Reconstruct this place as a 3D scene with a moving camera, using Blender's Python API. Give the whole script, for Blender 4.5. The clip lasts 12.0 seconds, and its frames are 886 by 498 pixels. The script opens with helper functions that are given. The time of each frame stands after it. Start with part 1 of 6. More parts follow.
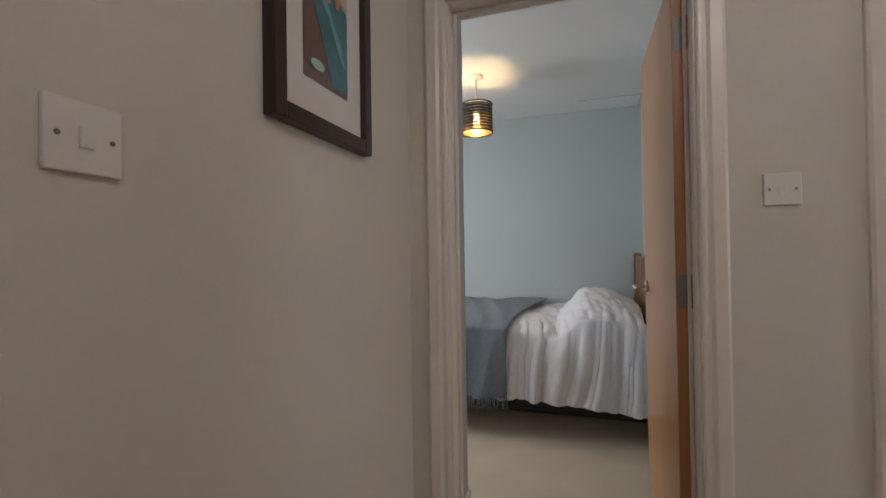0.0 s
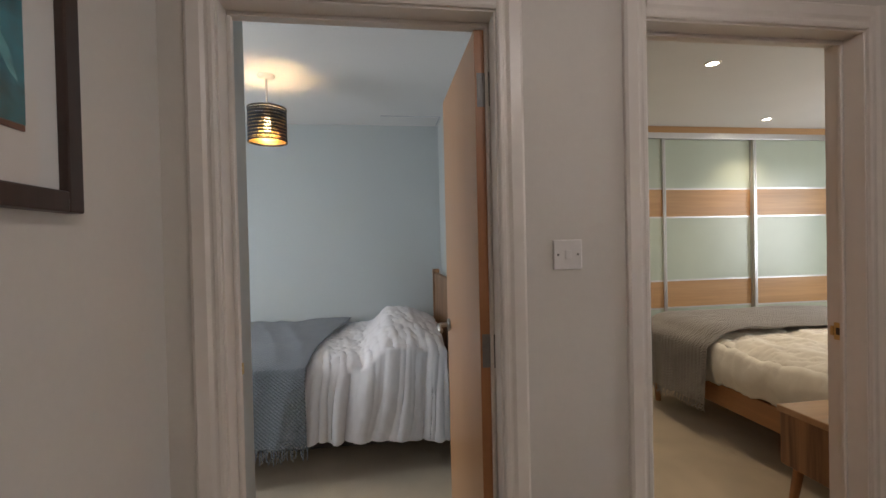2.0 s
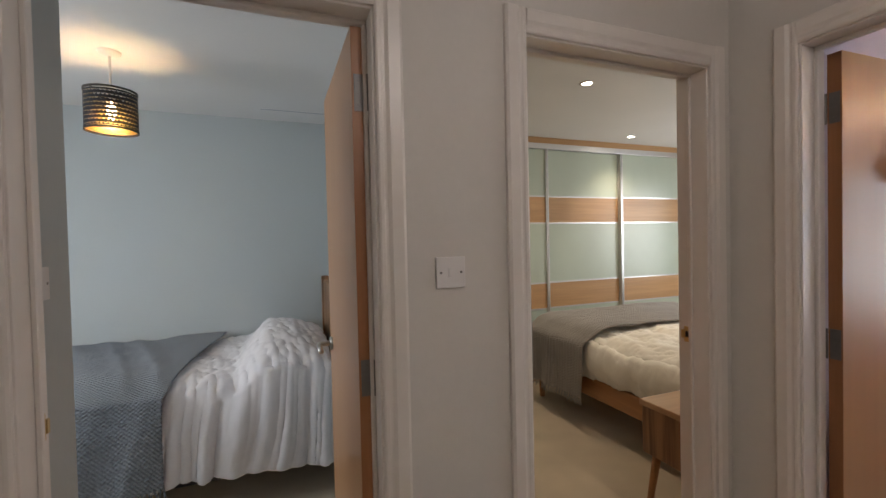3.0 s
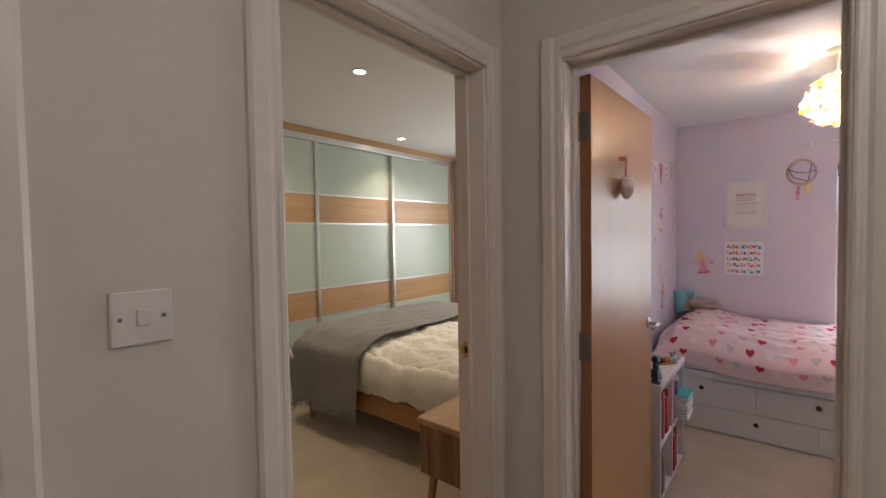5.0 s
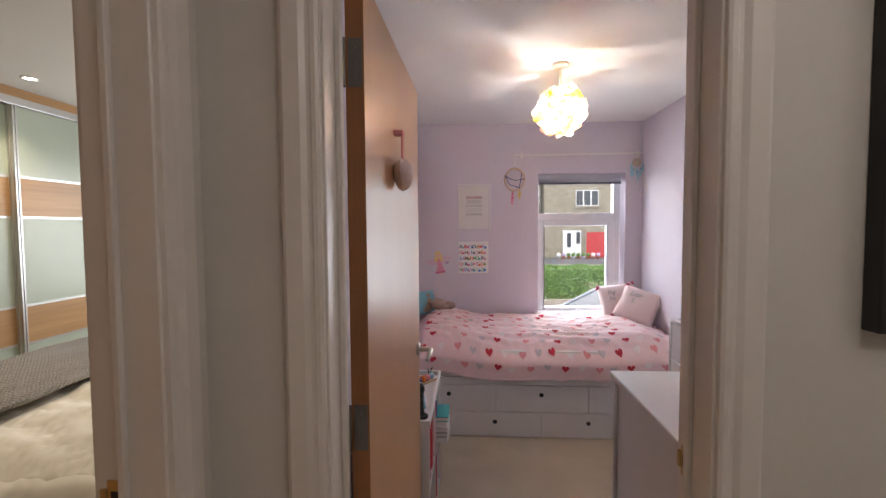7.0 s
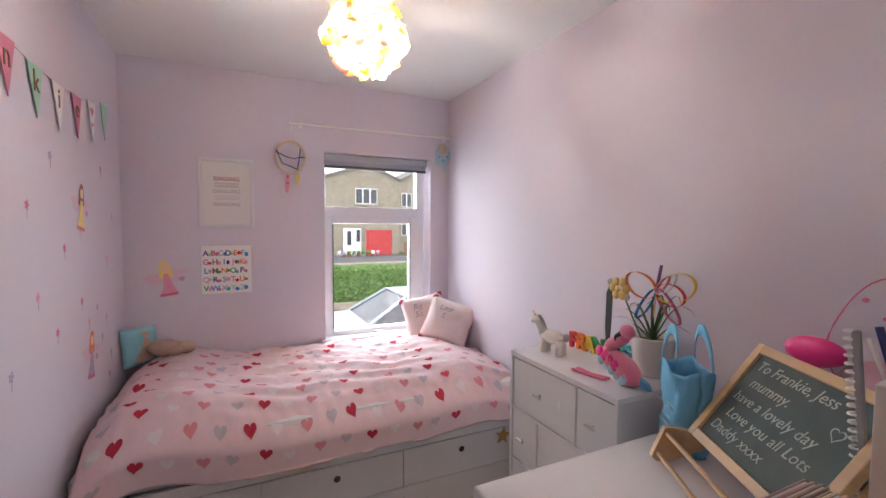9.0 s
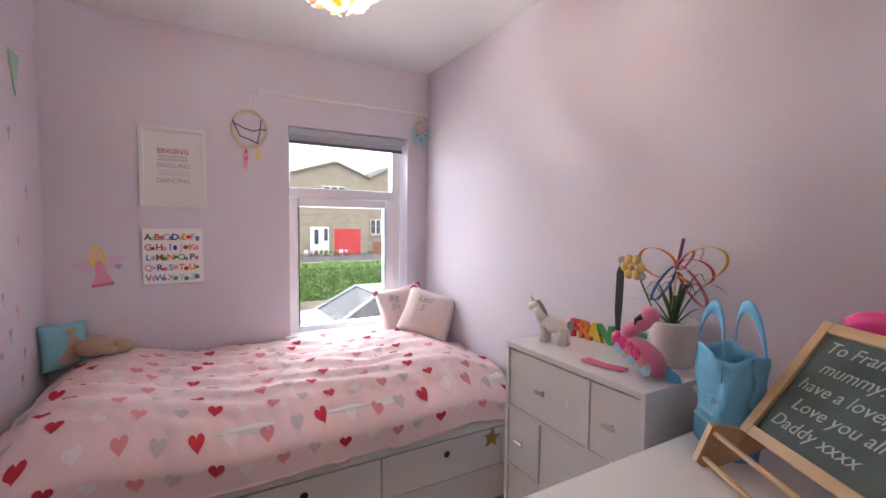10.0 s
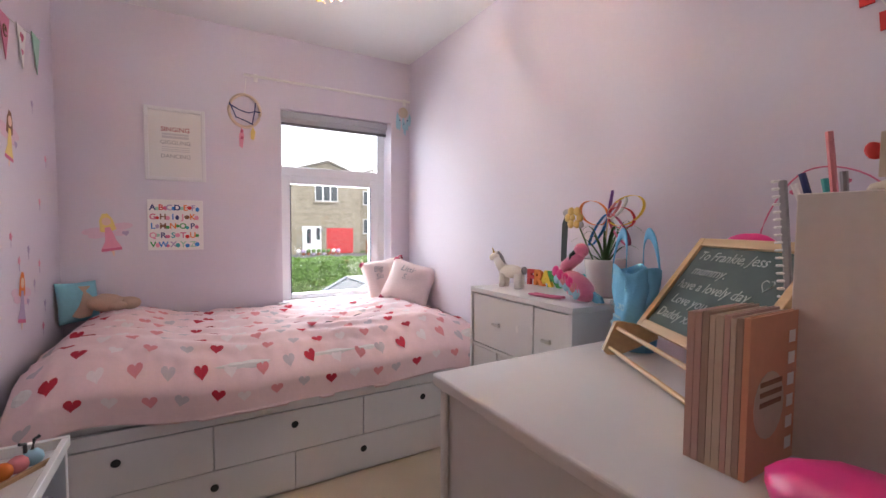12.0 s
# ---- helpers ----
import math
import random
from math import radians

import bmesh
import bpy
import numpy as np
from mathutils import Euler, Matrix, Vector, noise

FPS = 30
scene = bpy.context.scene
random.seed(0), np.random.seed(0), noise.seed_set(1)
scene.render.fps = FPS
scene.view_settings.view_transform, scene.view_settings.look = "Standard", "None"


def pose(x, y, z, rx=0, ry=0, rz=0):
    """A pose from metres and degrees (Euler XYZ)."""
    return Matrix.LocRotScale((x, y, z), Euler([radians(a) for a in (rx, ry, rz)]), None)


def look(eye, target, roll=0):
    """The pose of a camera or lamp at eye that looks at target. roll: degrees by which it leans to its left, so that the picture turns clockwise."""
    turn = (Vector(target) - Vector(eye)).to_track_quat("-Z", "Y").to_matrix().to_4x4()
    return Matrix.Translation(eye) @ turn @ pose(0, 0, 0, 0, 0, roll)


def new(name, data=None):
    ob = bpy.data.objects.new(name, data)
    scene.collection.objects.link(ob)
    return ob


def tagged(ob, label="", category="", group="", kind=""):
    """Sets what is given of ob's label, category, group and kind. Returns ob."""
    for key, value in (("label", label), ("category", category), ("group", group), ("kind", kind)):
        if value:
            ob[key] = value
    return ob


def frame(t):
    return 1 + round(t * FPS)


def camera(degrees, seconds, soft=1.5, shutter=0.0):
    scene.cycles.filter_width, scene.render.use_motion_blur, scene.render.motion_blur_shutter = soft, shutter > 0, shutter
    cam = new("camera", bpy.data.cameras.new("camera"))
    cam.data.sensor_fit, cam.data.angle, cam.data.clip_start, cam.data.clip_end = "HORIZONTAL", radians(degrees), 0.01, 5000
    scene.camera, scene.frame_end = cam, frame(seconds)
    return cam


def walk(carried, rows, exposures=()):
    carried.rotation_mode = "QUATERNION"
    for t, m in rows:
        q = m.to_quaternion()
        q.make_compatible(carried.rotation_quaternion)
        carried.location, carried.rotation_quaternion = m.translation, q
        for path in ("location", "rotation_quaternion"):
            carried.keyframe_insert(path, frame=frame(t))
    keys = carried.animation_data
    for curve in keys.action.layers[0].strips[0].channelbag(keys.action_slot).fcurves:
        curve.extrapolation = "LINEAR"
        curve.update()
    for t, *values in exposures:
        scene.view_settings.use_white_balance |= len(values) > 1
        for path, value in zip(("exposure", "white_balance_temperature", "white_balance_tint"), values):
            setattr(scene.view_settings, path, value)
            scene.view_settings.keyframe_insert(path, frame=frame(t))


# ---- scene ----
cam = camera(92.0, 12.0)
PATH = [
    (0, (0.09, 0.131, 1.144), (-0.529, 2.032, 1.166), -0.8),
    (0.5, (0.054, 0.232, 1.221), (-0.362, 2.188, 1.234), -0.9),
    (1, (0.059, 0.282, 1.26), (-0.127, 2.273, 1.266), -1.3),
    (1.5, (0.051, 0.322, 1.281), (0.074, 2.322, 1.276), -1.3),
    (2, (0.077, 0.332, 1.344), (0.353, 2.313, 1.32), -1.3),
    (2.5, (0.13, 0.386, 1.377), (0.654, 2.316, 1.349), -1.3),
    (3, (0.155, 0.413, 1.393), (0.883, 2.275, 1.354), -1.3),
    (3.2, (0.156, 0.42, 1.398), (0.964, 2.249, 1.359), -1.3),
    (4.8, (0.345, 0.651, 1.429), (1.831, 1.987, 1.361), -1.0),
    (5, (0.376, 0.7, 1.431), (1.933, 1.953, 1.361), -0.9),
    (5.5, (0.479, 0.801, 1.432), (2.218, 1.786, 1.354), -0.8),
    (6, (0.616, 0.874, 1.436), (2.484, 1.584, 1.354), -0.8),
    (6.5, (0.768, 0.956, 1.448), (2.714, 1.41, 1.357), -0.6),
    (7, (0.972, 1.014, 1.454), (2.966, 1.143, 1.355), -0.4),
    (7.5, (1.262, 1.007, 1.474), (3.251, 0.824, 1.369), -0.2),
    (7.7, (1.372, 1.0, 1.477), (3.349, 0.716, 1.373), -0.1),
    (9.3, (2.083, 0.892, 1.439), (3.856, -0.027, 1.329), 0.5),
    (9.5, (2.137, 0.884, 1.419), (3.897, -0.06, 1.311), 0.6),
    (10, (2.233, 0.858, 1.353), (3.973, -0.122, 1.243), 0.5),
    (10.5, (2.268, 0.855, 1.265), (4.0, -0.139, 1.158), 0.5),
    (11, (2.241, 0.866, 1.21), (3.971, -0.132, 1.104), 0.5),
    (11.5, (2.138, 0.873, 1.173), (3.869, -0.124, 1.069), 0.3),
    (12, (1.962, 0.906, 1.182), (3.687, -0.102, 1.077), 0.4),
]
walk(cam, [(t, look(eye, target, roll)) for t, eye, target, roll in PATH], exposures=[(0.0, 0.66), (7.0, 0.66), (9.5, 0.80), (12.0, 0.92)])

# ---- world and lights ----
world = bpy.data.worlds.new("world")
scene.world = world
world.use_nodes = True
wn = world.node_tree.nodes
sky = wn.new("ShaderNodeTexSky")
sky.sky_type, sky.sun_disc = "NISHITA", False
sky.sun_elevation, sky.sun_rotation = radians(48), radians(200)
sky.dust_density, sky.air_density = 4.0, 1.0
soft = wn.new("ShaderNodeMixRGB")
soft.blend_type = "MIX"
soft.inputs[0].default_value = 0.75
soft.inputs[2].default_value = (9.0, 9.2, 9.6, 1)
world.node_tree.links.new(sky.outputs[0], soft.inputs[1])
world.node_tree.links.new(soft.outputs[0], wn["Background"].inputs[0])
wn["Background"].inputs[1].default_value = 0.18


def lamp(name, kind, m, energy, color, size=0.1, size_y=None, angle=None):
    d = bpy.data.lights.new(name, kind)
    d.energy, d.color = energy, color
    if kind == "AREA":
        d.size = size
        if size_y:
            d.shape, d.size_y = "RECTANGLE", size_y
    elif kind == "SUN":
        d.angle = angle
    else:
        d.shadow_soft_size = size
    ob = new(name, d)
    ob.matrix_world = m
    return ob


lamp("sun", "SUN", look((0, 0, 10), (6, 4, 0)), 1.0, (1.0, 0.96, 0.9), angle=radians(25))
DAY = (0.86, 0.93, 1.0)
lamp("daylight_girls_window", "AREA", look((5.50, 0.10, 1.45), (3, 0.25, 1.0)), 50, DAY, 1.5, 1.9)
lamp("daylight_blue_room_window", "AREA", look((-2.02, 2.6, 1.45), (0, 2.6, 1.0)), 10.5, (0.92, 0.96, 1.0), 1.2, 1.2)
# modest fill for the main bedroom, through an assumed east window out of view
lamp("fill_main_bedroom", "AREA", look((4.98, 2.75, 1.45), (3, 2.75, 1.1)), 14, (0.95, 0.96, 1.0), 1.2, 1.2)
WARM = (1.0, 0.66, 0.36)
lamp("bulb_glow_drum", "POINT", pose(-0.60, 3.05, 2.09), 9, (1.0, 0.66, 0.34), 0.03)
lamp("bulb_glow_petals", "POINT", pose(3.50, 0.50, 2.12), 74, (1.0, 0.91, 0.87), 0.06)
for sx, sy in ((2.05, 2.65), (3.47, 3.70), (2.05, 3.70), (3.47, 2.65)):
    d = lamp("downlight_beam", "SPOT", pose(sx, sy, 2.372), 14, (1.0, 0.80, 0.58), 0.03)
    d.data.spot_size, d.data.spot_blend = radians(105), 0.7
# hall fill: two added point lamps, no fitting is known here
for sx, sy in ((0.75, 0.35), (0.75, -0.75)):
    lamp("hall_fill_glow", "POINT", pose(sx, sy, 2.30), 3.9, (1.0, 0.91, 0.88), 0.06)


# ---- materials ----
def mat(name, color, rough=0.6, grain=30.0, var=0.06, bump=0.15, bump_scale=None, metal=0.0, spots=3.0, stretch=(1, 1, 1), spec=0.5, emit=None, trans=0.0, sheen=0.0, per_object=0.0):
    m = bpy.data.materials.new(name)
    m.use_nodes = True
    nt = m.node_tree
    b = nt.nodes["Principled BSDF"]
    b.inputs["Roughness"].default_value, b.inputs["Metallic"].default_value = rough, metal
    b.inputs["Specular IOR Level"].default_value = spec
    b.inputs["Transmission Weight"].default_value = trans
    b.inputs["Sheen Weight"].default_value = sheen
    tc = nt.nodes.new("ShaderNodeTexCoord")
    mp = nt.nodes.new("ShaderNodeMapping")
    mp.inputs["Scale"].default_value = stretch
    nt.links.new(tc.outputs["Object"], mp.inputs[0])
    fine, big = nt.nodes.new("ShaderNodeTexNoise"), nt.nodes.new("ShaderNodeTexNoise")
    fine.inputs["Scale"].default_value, big.inputs["Scale"].default_value = grain, spots
    fine.inputs["Detail"].default_value = 6
    for n in (fine, big):
        nt.links.new(mp.outputs[0], n.inputs["Vector"])
    mix = nt.nodes.new("ShaderNodeMath")
    mix.operation = "ADD"
    nt.links.new(fine.outputs[0], mix.inputs[0])
    nt.links.new(big.outputs[0], mix.inputs[1])
    last = mix
    if per_object:
        oi = nt.nodes.new("ShaderNodeObjectInfo")
        ml = nt.nodes.new("ShaderNodeMath")
        ml.operation = "MULTIPLY_ADD"
        nt.links.new(oi.outputs["Random"], ml.inputs[0])
        ml.inputs[1].default_value = per_object
        nt.links.new(mix.outputs[0], ml.inputs[2])
        last = ml
    ramp = nt.nodes.new("ShaderNodeMapRange")
    ramp.inputs["From Min"].default_value, ramp.inputs["From Max"].default_value = 0.6, 1.4 + per_object
    ramp.inputs["To Min"].default_value, ramp.inputs["To Max"].default_value = 1 - var, 1 + var
    nt.links.new(last.outputs[0], ramp.inputs["Value"])
    mul = nt.nodes.new("ShaderNodeVectorMath")
    mul.operation = "SCALE"
    mul.inputs[0].default_value = color
    nt.links.new(ramp.outputs[0], mul.inputs["Scale"])
    nt.links.new(mul.outputs[0], b.inputs["Base Color"])
    if bump:
        bp = nt.nodes.new("ShaderNodeBump")
        bp.inputs["Strength"].default_value, bp.inputs["Distance"].default_value = bump, 0.004
        src = fine
        if bump_scale:
            src = nt.nodes.new("ShaderNodeTexNoise")
            src.inputs["Scale"].default_value = bump_scale
            src.inputs["Detail"].default_value = 3
            nt.links.new(mp.outputs[0], src.inputs["Vector"])
        nt.links.new(src.outputs[0], bp.inputs["Height"])
        nt.links.new(bp.outputs[0], b.inputs["Normal"])
    if emit:
        b.inputs["Emission Color"].default_value, b.inputs["Emission Strength"].default_value = (*emit[0], 1), emit[1]
    return m


def wood(name, color, dark, axis="Z", scale=14.0, rough=0.42):
    """Veneer with long grain along one axis."""
    stretch = {"Z": (1, 1, 0.05), "X": (0.05, 1, 1), "Y": (1, 0.05, 1)}[axis]
    m = mat(name, color, rough, grain=scale * 6, var=0.14, bump=0.05, spots=scale, stretch=stretch)
    nt = m.node_tree
    mul = next(n for n in nt.nodes if n.type == "VECT_MATH")
    w = nt.nodes.new("ShaderNodeTexNoise")
    w.inputs["Scale"].default_value, w.inputs["Detail"].default_value, w.inputs["Distortion"].default_value = scale * 0.6, 4, 0.6
    mp = next(n for n in nt.nodes if n.type == "MAPPING")
    nt.links.new(mp.outputs[0], w.inputs["Vector"])
    cr = nt.nodes.new("ShaderNodeValToRGB")
    cr.color_ramp.elements[0].position, cr.color_ramp.elements[1].position = 0.35, 0.65
    cr.color_ramp.elements[0].color, cr.color_ramp.elements[1].color = (*dark, 1), (*color, 1)
    nt.links.new(w.outputs[0], cr.inputs[0])
    nt.links.new(cr.outputs[0], mul.inputs[0])
    return m


M = {}
M["hall_paint"] = mat("hall_paint", (0.66, 0.625, 0.58), 0.75, 60, 0.02, 0.06, 220)
M["blue_paint"] = mat("blue_paint", (0.52, 0.56, 0.57), 0.75, 60, 0.02, 0.06, 220)
M["lilac_paint"] = mat("lilac_paint", (0.655, 0.595, 0.665), 0.7, 60, 0.02, 0.06, 220)
M["cream_paint"] = mat("cream_paint", (0.70, 0.66, 0.58), 0.75, 60, 0.02, 0.06, 220)
M["ceiling_white"] = mat("ceiling_white", (0.76, 0.75, 0.74), 0.85, 80, 0.02, 0.08, 300)
M["gloss_white"] = mat("gloss_white", (0.76, 0.71, 0.66), 0.32, 20, 0.03, 0.03)
M["white_board"] = mat("white_board", (0.70, 0.68, 0.68), 0.35, 25, 0.02, 0.02)
M["upvc"] = mat("upvc", (0.82, 0.82, 0.84), 0.3, 20, 0.02, 0.0)
M["plastic_white"] = mat("plastic_white", (0.76, 0.73, 0.71), 0.28, 20, 0.02, 0.0)
M["carpet"] = mat("carpet", (0.58, 0.48, 0.35), 0.95, 260, 0.16, 0.9, 420, spots=4, sheen=0.3, spec=0.1)
M["oak_door"] = wood("oak_door", (0.50, 0.275, 0.135), (0.47, 0.25, 0.12), "Z", 5, 0.34)
next(n for n in M["oak_door"].node_tree.nodes if n.type == "MAP_RANGE").inputs["To Min"].default_value = 0.96
next(n for n in M["oak_door"].node_tree.nodes if n.type == "MAP_RANGE").inputs["To Max"].default_value = 1.04
M["oak_edge"] = wood("oak_edge", (0.40, 0.18, 0.075), (0.33, 0.14, 0.055), "Z", 14, 0.4)
M["oak_band"] = wood("oak_band", (0.56, 0.34, 0.17), (0.48, 0.28, 0.13), "X", 10, 0.35)
M["oak_rail"] = wood("oak_rail", (0.42, 0.20, 0.08), (0.34, 0.15, 0.06), "Y", 12, 0.4)
M["acacia"] = wood("acacia", (0.36, 0.19, 0.09), (0.10, 0.05, 0.025), "Z", 26, 0.45)
M["acacia_top"] = wood("acacia_top", (0.52, 0.33, 0.18), (0.40, 0.22, 0.11), "X", 9, 0.35)
M["pine"] = wood("pine", (0.62, 0.43, 0.24), (0.52, 0.33, 0.17), "X", 12, 0.5)
M["dark_frame"] = wood("dark_frame", (0.045, 0.022, 0.015), (0.025, 0.012, 0.009), "Z", 16, 0.35)
M["black_frame"] = mat("black_frame", (0.012, 0.011, 0.011), 0.4, 30, 0.1, 0.03)
M["steel"] = mat("steel", (0.58, 0.56, 0.53), 0.28, 60, 0.06, 0.03, metal=1.0)
M["dark_steel"] = mat("dark_steel", (0.22, 0.21, 0.20), 0.55, 60, 0.1, 0.05, metal=1.0)
M["brass"] = mat("brass", (0.62, 0.46, 0.22), 0.35, 60, 0.1, 0.03, metal=1.0)
M["alu"] = mat("alu", (0.66, 0.66, 0.66), 0.35, 60, 0.04, 0.02, metal=0.85)
M["green_glass"] = mat("green_glass", (0.50, 0.57, 0.48), 0.30, 3, 0.03, 0.0, spec=0.6)
M["black"] = mat("black", (0.012, 0.012, 0.013), 0.5, 40, 0.1, 0.0)
M["paper"] = mat("paper", (0.80, 0.78, 0.76), 0.8, 120, 0.02, 0.04)
M["mount"] = mat("mount", (0.72, 0.69, 0.66), 0.85, 160, 0.02, 0.04)
M["cotton_white"] = mat("cotton_white", (0.76, 0.76, 0.80), 0.9, 40, 0.03, 0.25, 14, sheen=0.2, spec=0.15)
M["cotton_cream"] = mat("cotton_cream", (0.78, 0.74, 0.66), 0.9, 40, 0.03, 0.3, 14, sheen=0.2, spec=0.15)
M["cotton_pink"] = mat("cotton_pink", (0.80, 0.59, 0.60), 0.9, 60, 0.04, 0.5, 16, sheen=0.2, spec=0.15)
M["throw_grey"] = mat("throw_grey", (0.21, 0.24, 0.28), 0.95, 90, 0.2, 0.8, 150, sheen=0.3, spec=0.1)
M["throw_taupe"] = mat("throw_taupe", (0.34, 0.315, 0.29), 0.95, 90, 0.2, 0.8, 150, sheen=0.3, spec=0.1)


def weave(m, pitch):
    """Adds a relief of crossing threads to a cloth; the second thread runs along y + z."""
    nt = m.node_tree
    tc = next(n for n in nt.nodes if n.type == "TEX_COORD")
    sep, add = nt.nodes.new("ShaderNodeSeparateXYZ"), nt.nodes.new("ShaderNodeMath")
    nt.links.new(tc.outputs["Object"], sep.inputs[0])
    nt.links.new(sep.outputs[1], add.inputs[0])
    nt.links.new(sep.outputs[2], add.inputs[1])
    waves = []
    for src in (sep.outputs[0], add.outputs[0]):
        k, w = nt.nodes.new("ShaderNodeMath"), nt.nodes.new("ShaderNodeMath")
        k.operation, w.operation = "MULTIPLY", "SINE"
        k.inputs[1].default_value = 2 * math.pi / pitch
        nt.links.new(src, k.inputs[0])
        nt.links.new(k.outputs[0], w.inputs[0])
        waves.append(w)
    mul = nt.nodes.new("ShaderNodeMath")
    mul.operation = "MULTIPLY"
    nt.links.new(waves[0].outputs[0], mul.inputs[0])
    nt.links.new(waves[1].outputs[0], mul.inputs[1])
    bp, old = nt.nodes.new("ShaderNodeBump"), next(n for n in nt.nodes if n.type == "BUMP")
    bp.inputs["Strength"].default_value, bp.inputs["Distance"].default_value = 0.9, pitch * 0.25
    nt.links.new(mul.outputs[0], bp.inputs["Height"])
    nt.links.new(old.outputs[0], bp.inputs["Normal"])
    nt.links.new(bp.outputs[0], nt.nodes["Principled BSDF"].inputs["Normal"])


weave(M["throw_grey"], 0.022)
weave(M["throw_taupe"], 0.020)
M["mattress"] = mat("mattress", (0.72, 0.68, 0.66), 0.9, 60, 0.04, 0.2)
# dark colour standing in for the shade beneath the blue room bed
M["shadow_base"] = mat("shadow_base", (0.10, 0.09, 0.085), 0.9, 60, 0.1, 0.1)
M["grey_print"] = mat("grey_print", (0.33, 0.31, 0.32), 0.85, 60, 0.05, 0.0)
M["blind_grey"] = mat("blind_grey", (0.42, 0.43, 0.48), 0.7, 60, 0.04, 0.05)
M["blind_dark"] = mat("blind_dark", (0.10, 0.10, 0.12), 0.6, 60, 0.05, 0.05)
M["chalk_board"] = mat("chalk_board", (0.075, 0.105, 0.10), 0.8, 14, 0.25, 0.03, spots=5)
M["chalk"] = mat("chalk", (0.46, 0.49, 0.47), 0.95, 160, 0.2, 0.1)
M["ceramic"] = mat("ceramic", (0.74, 0.71, 0.68), 0.2, 20, 0.02, 0.0)
M["plush_pink"] = mat("plush_pink", (0.80, 0.22, 0.36), 0.95, 180, 0.18, 1.0, 260, sheen=0.5, spec=0.1)
M["nightstand_leg"] = M["oak_rail"]


def plain(name, color, rough=0.7, **k):
    if name not in M:
        M[name] = mat(name, color, rough, k.pop("grain", 50), k.pop("var", 0.06), k.pop("bump", 0.05), **k)
    return M[name]


plain("red_print", (0.50, 0.025, 0.05), 0.9)
plain("coral_print", (0.72, 0.27, 0.29), 0.9)
plain("pale_print", (0.80, 0.70, 0.70), 0.9)
plain("grey_heart_print", (0.55, 0.47, 0.50), 0.9)
plain("sky_blue_felt", (0.12, 0.38, 0.62), 0.9, bump=0.4)
plain("bag_blue", (0.16, 0.45, 0.68), 0.8, bump=0.4, grain=220)
plain("leaf_green", (0.055, 0.12, 0.035), 0.5)
plain("gold", (0.50, 0.33, 0.10), 0.45, metal=0.6)
plain("teal_plush", (0.22, 0.50, 0.60), 0.95, bump=0.7)
plain("beige_plush", (0.46, 0.33, 0.25), 0.95, bump=0.8)
plain("cushion_cream", (0.74, 0.60, 0.58), 0.95, bump=0.8, grain=120)
plain("pom_red", (0.42, 0.06, 0.11), 0.95, bump=1.0, grain=200)
plain("hot_pink", (0.80, 0.04, 0.25), 0.35)
plain("tan_paper", (0.55, 0.45, 0.36), 0.85)
for cname, c in dict(red=(0.62, 0.03, 0.03), orange=(0.75, 0.19, 0.02), yellow=(0.78, 0.52, 0.04), green=(0.05, 0.32, 0.08), blue=(0.03, 0.22, 0.58), purple=(0.20, 0.06, 0.30), teal=(0.05, 0.38, 0.38), pink=(0.75, 0.30, 0.42), skin=(0.78, 0.55, 0.42), lemon=(0.80, 0.62, 0.20), mint=(0.35, 0.60, 0.46), lilac=(0.42, 0.33, 0.50), rose=(0.62, 0.14, 0.26), brown=(0.22, 0.10, 0.05), navy=(0.03, 0.04, 0.16), terracotta=(0.30, 0.10, 0.05)).items():
    plain(cname, c, 0.6)
M["glass"] = bpy.data.materials.new("glass")
M["glass"].use_nodes = True
gn = M["glass"].node_tree
gn.nodes.clear()
g_out, g_mix, g_t, g_g, g_f = (gn.nodes.new("ShaderNode" + n) for n in ("OutputMaterial", "MixShader", "BsdfTransparent", "BsdfGlossy", "Fresnel"))
g_g.inputs["Roughness"].default_value = 0.02
gn.nodes.remove(g_f)
g_mix.inputs[0].default_value = 0.05
gn.links.new(g_t.outputs[0], g_mix.inputs[1])
gn.links.new(g_g.outputs[0], g_mix.inputs[2])
gn.links.new(g_mix.outputs[0], g_out.inputs[0])
M["bulb"] = mat("bulb", (1, 0.9, 0.7), 0.5, emit=((1.0, 0.72, 0.40), 14), bump=0)
M["spot_glow"] = mat("spot_glow", (1, 0.9, 0.75), 0.5, emit=((1.0, 0.86, 0.66), 14), bump=0)


# ---- builders ----
def thing(name, loc, label, category, group="", kind="", rz=0.0, rx=0.0, ry=0.0):
    ob = new(name)
    ob.matrix_world = pose(*loc, rx, ry, rz)
    ob.empty_display_size = 0.05
    return tagged(ob, label, category, group, kind)


def part(name, bm, material, parent=None, label="", smooth=False, kind="", category=""):
    me = bpy.data.meshes.new(name)
    bmesh.ops.recalc_face_normals(bm, faces=bm.faces)
    if smooth:
        for f in bm.faces:
            f.smooth = True
    bm.to_mesh(me)
    bm.free()
    mats = material if isinstance(material, (list, tuple)) else [material]
    for m in mats:
        me.materials.append(M[m] if isinstance(m, str) else m)
    ob = new(name, me)
    if parent:
        ob.parent = parent
    return tagged(ob, label, category, "", kind)


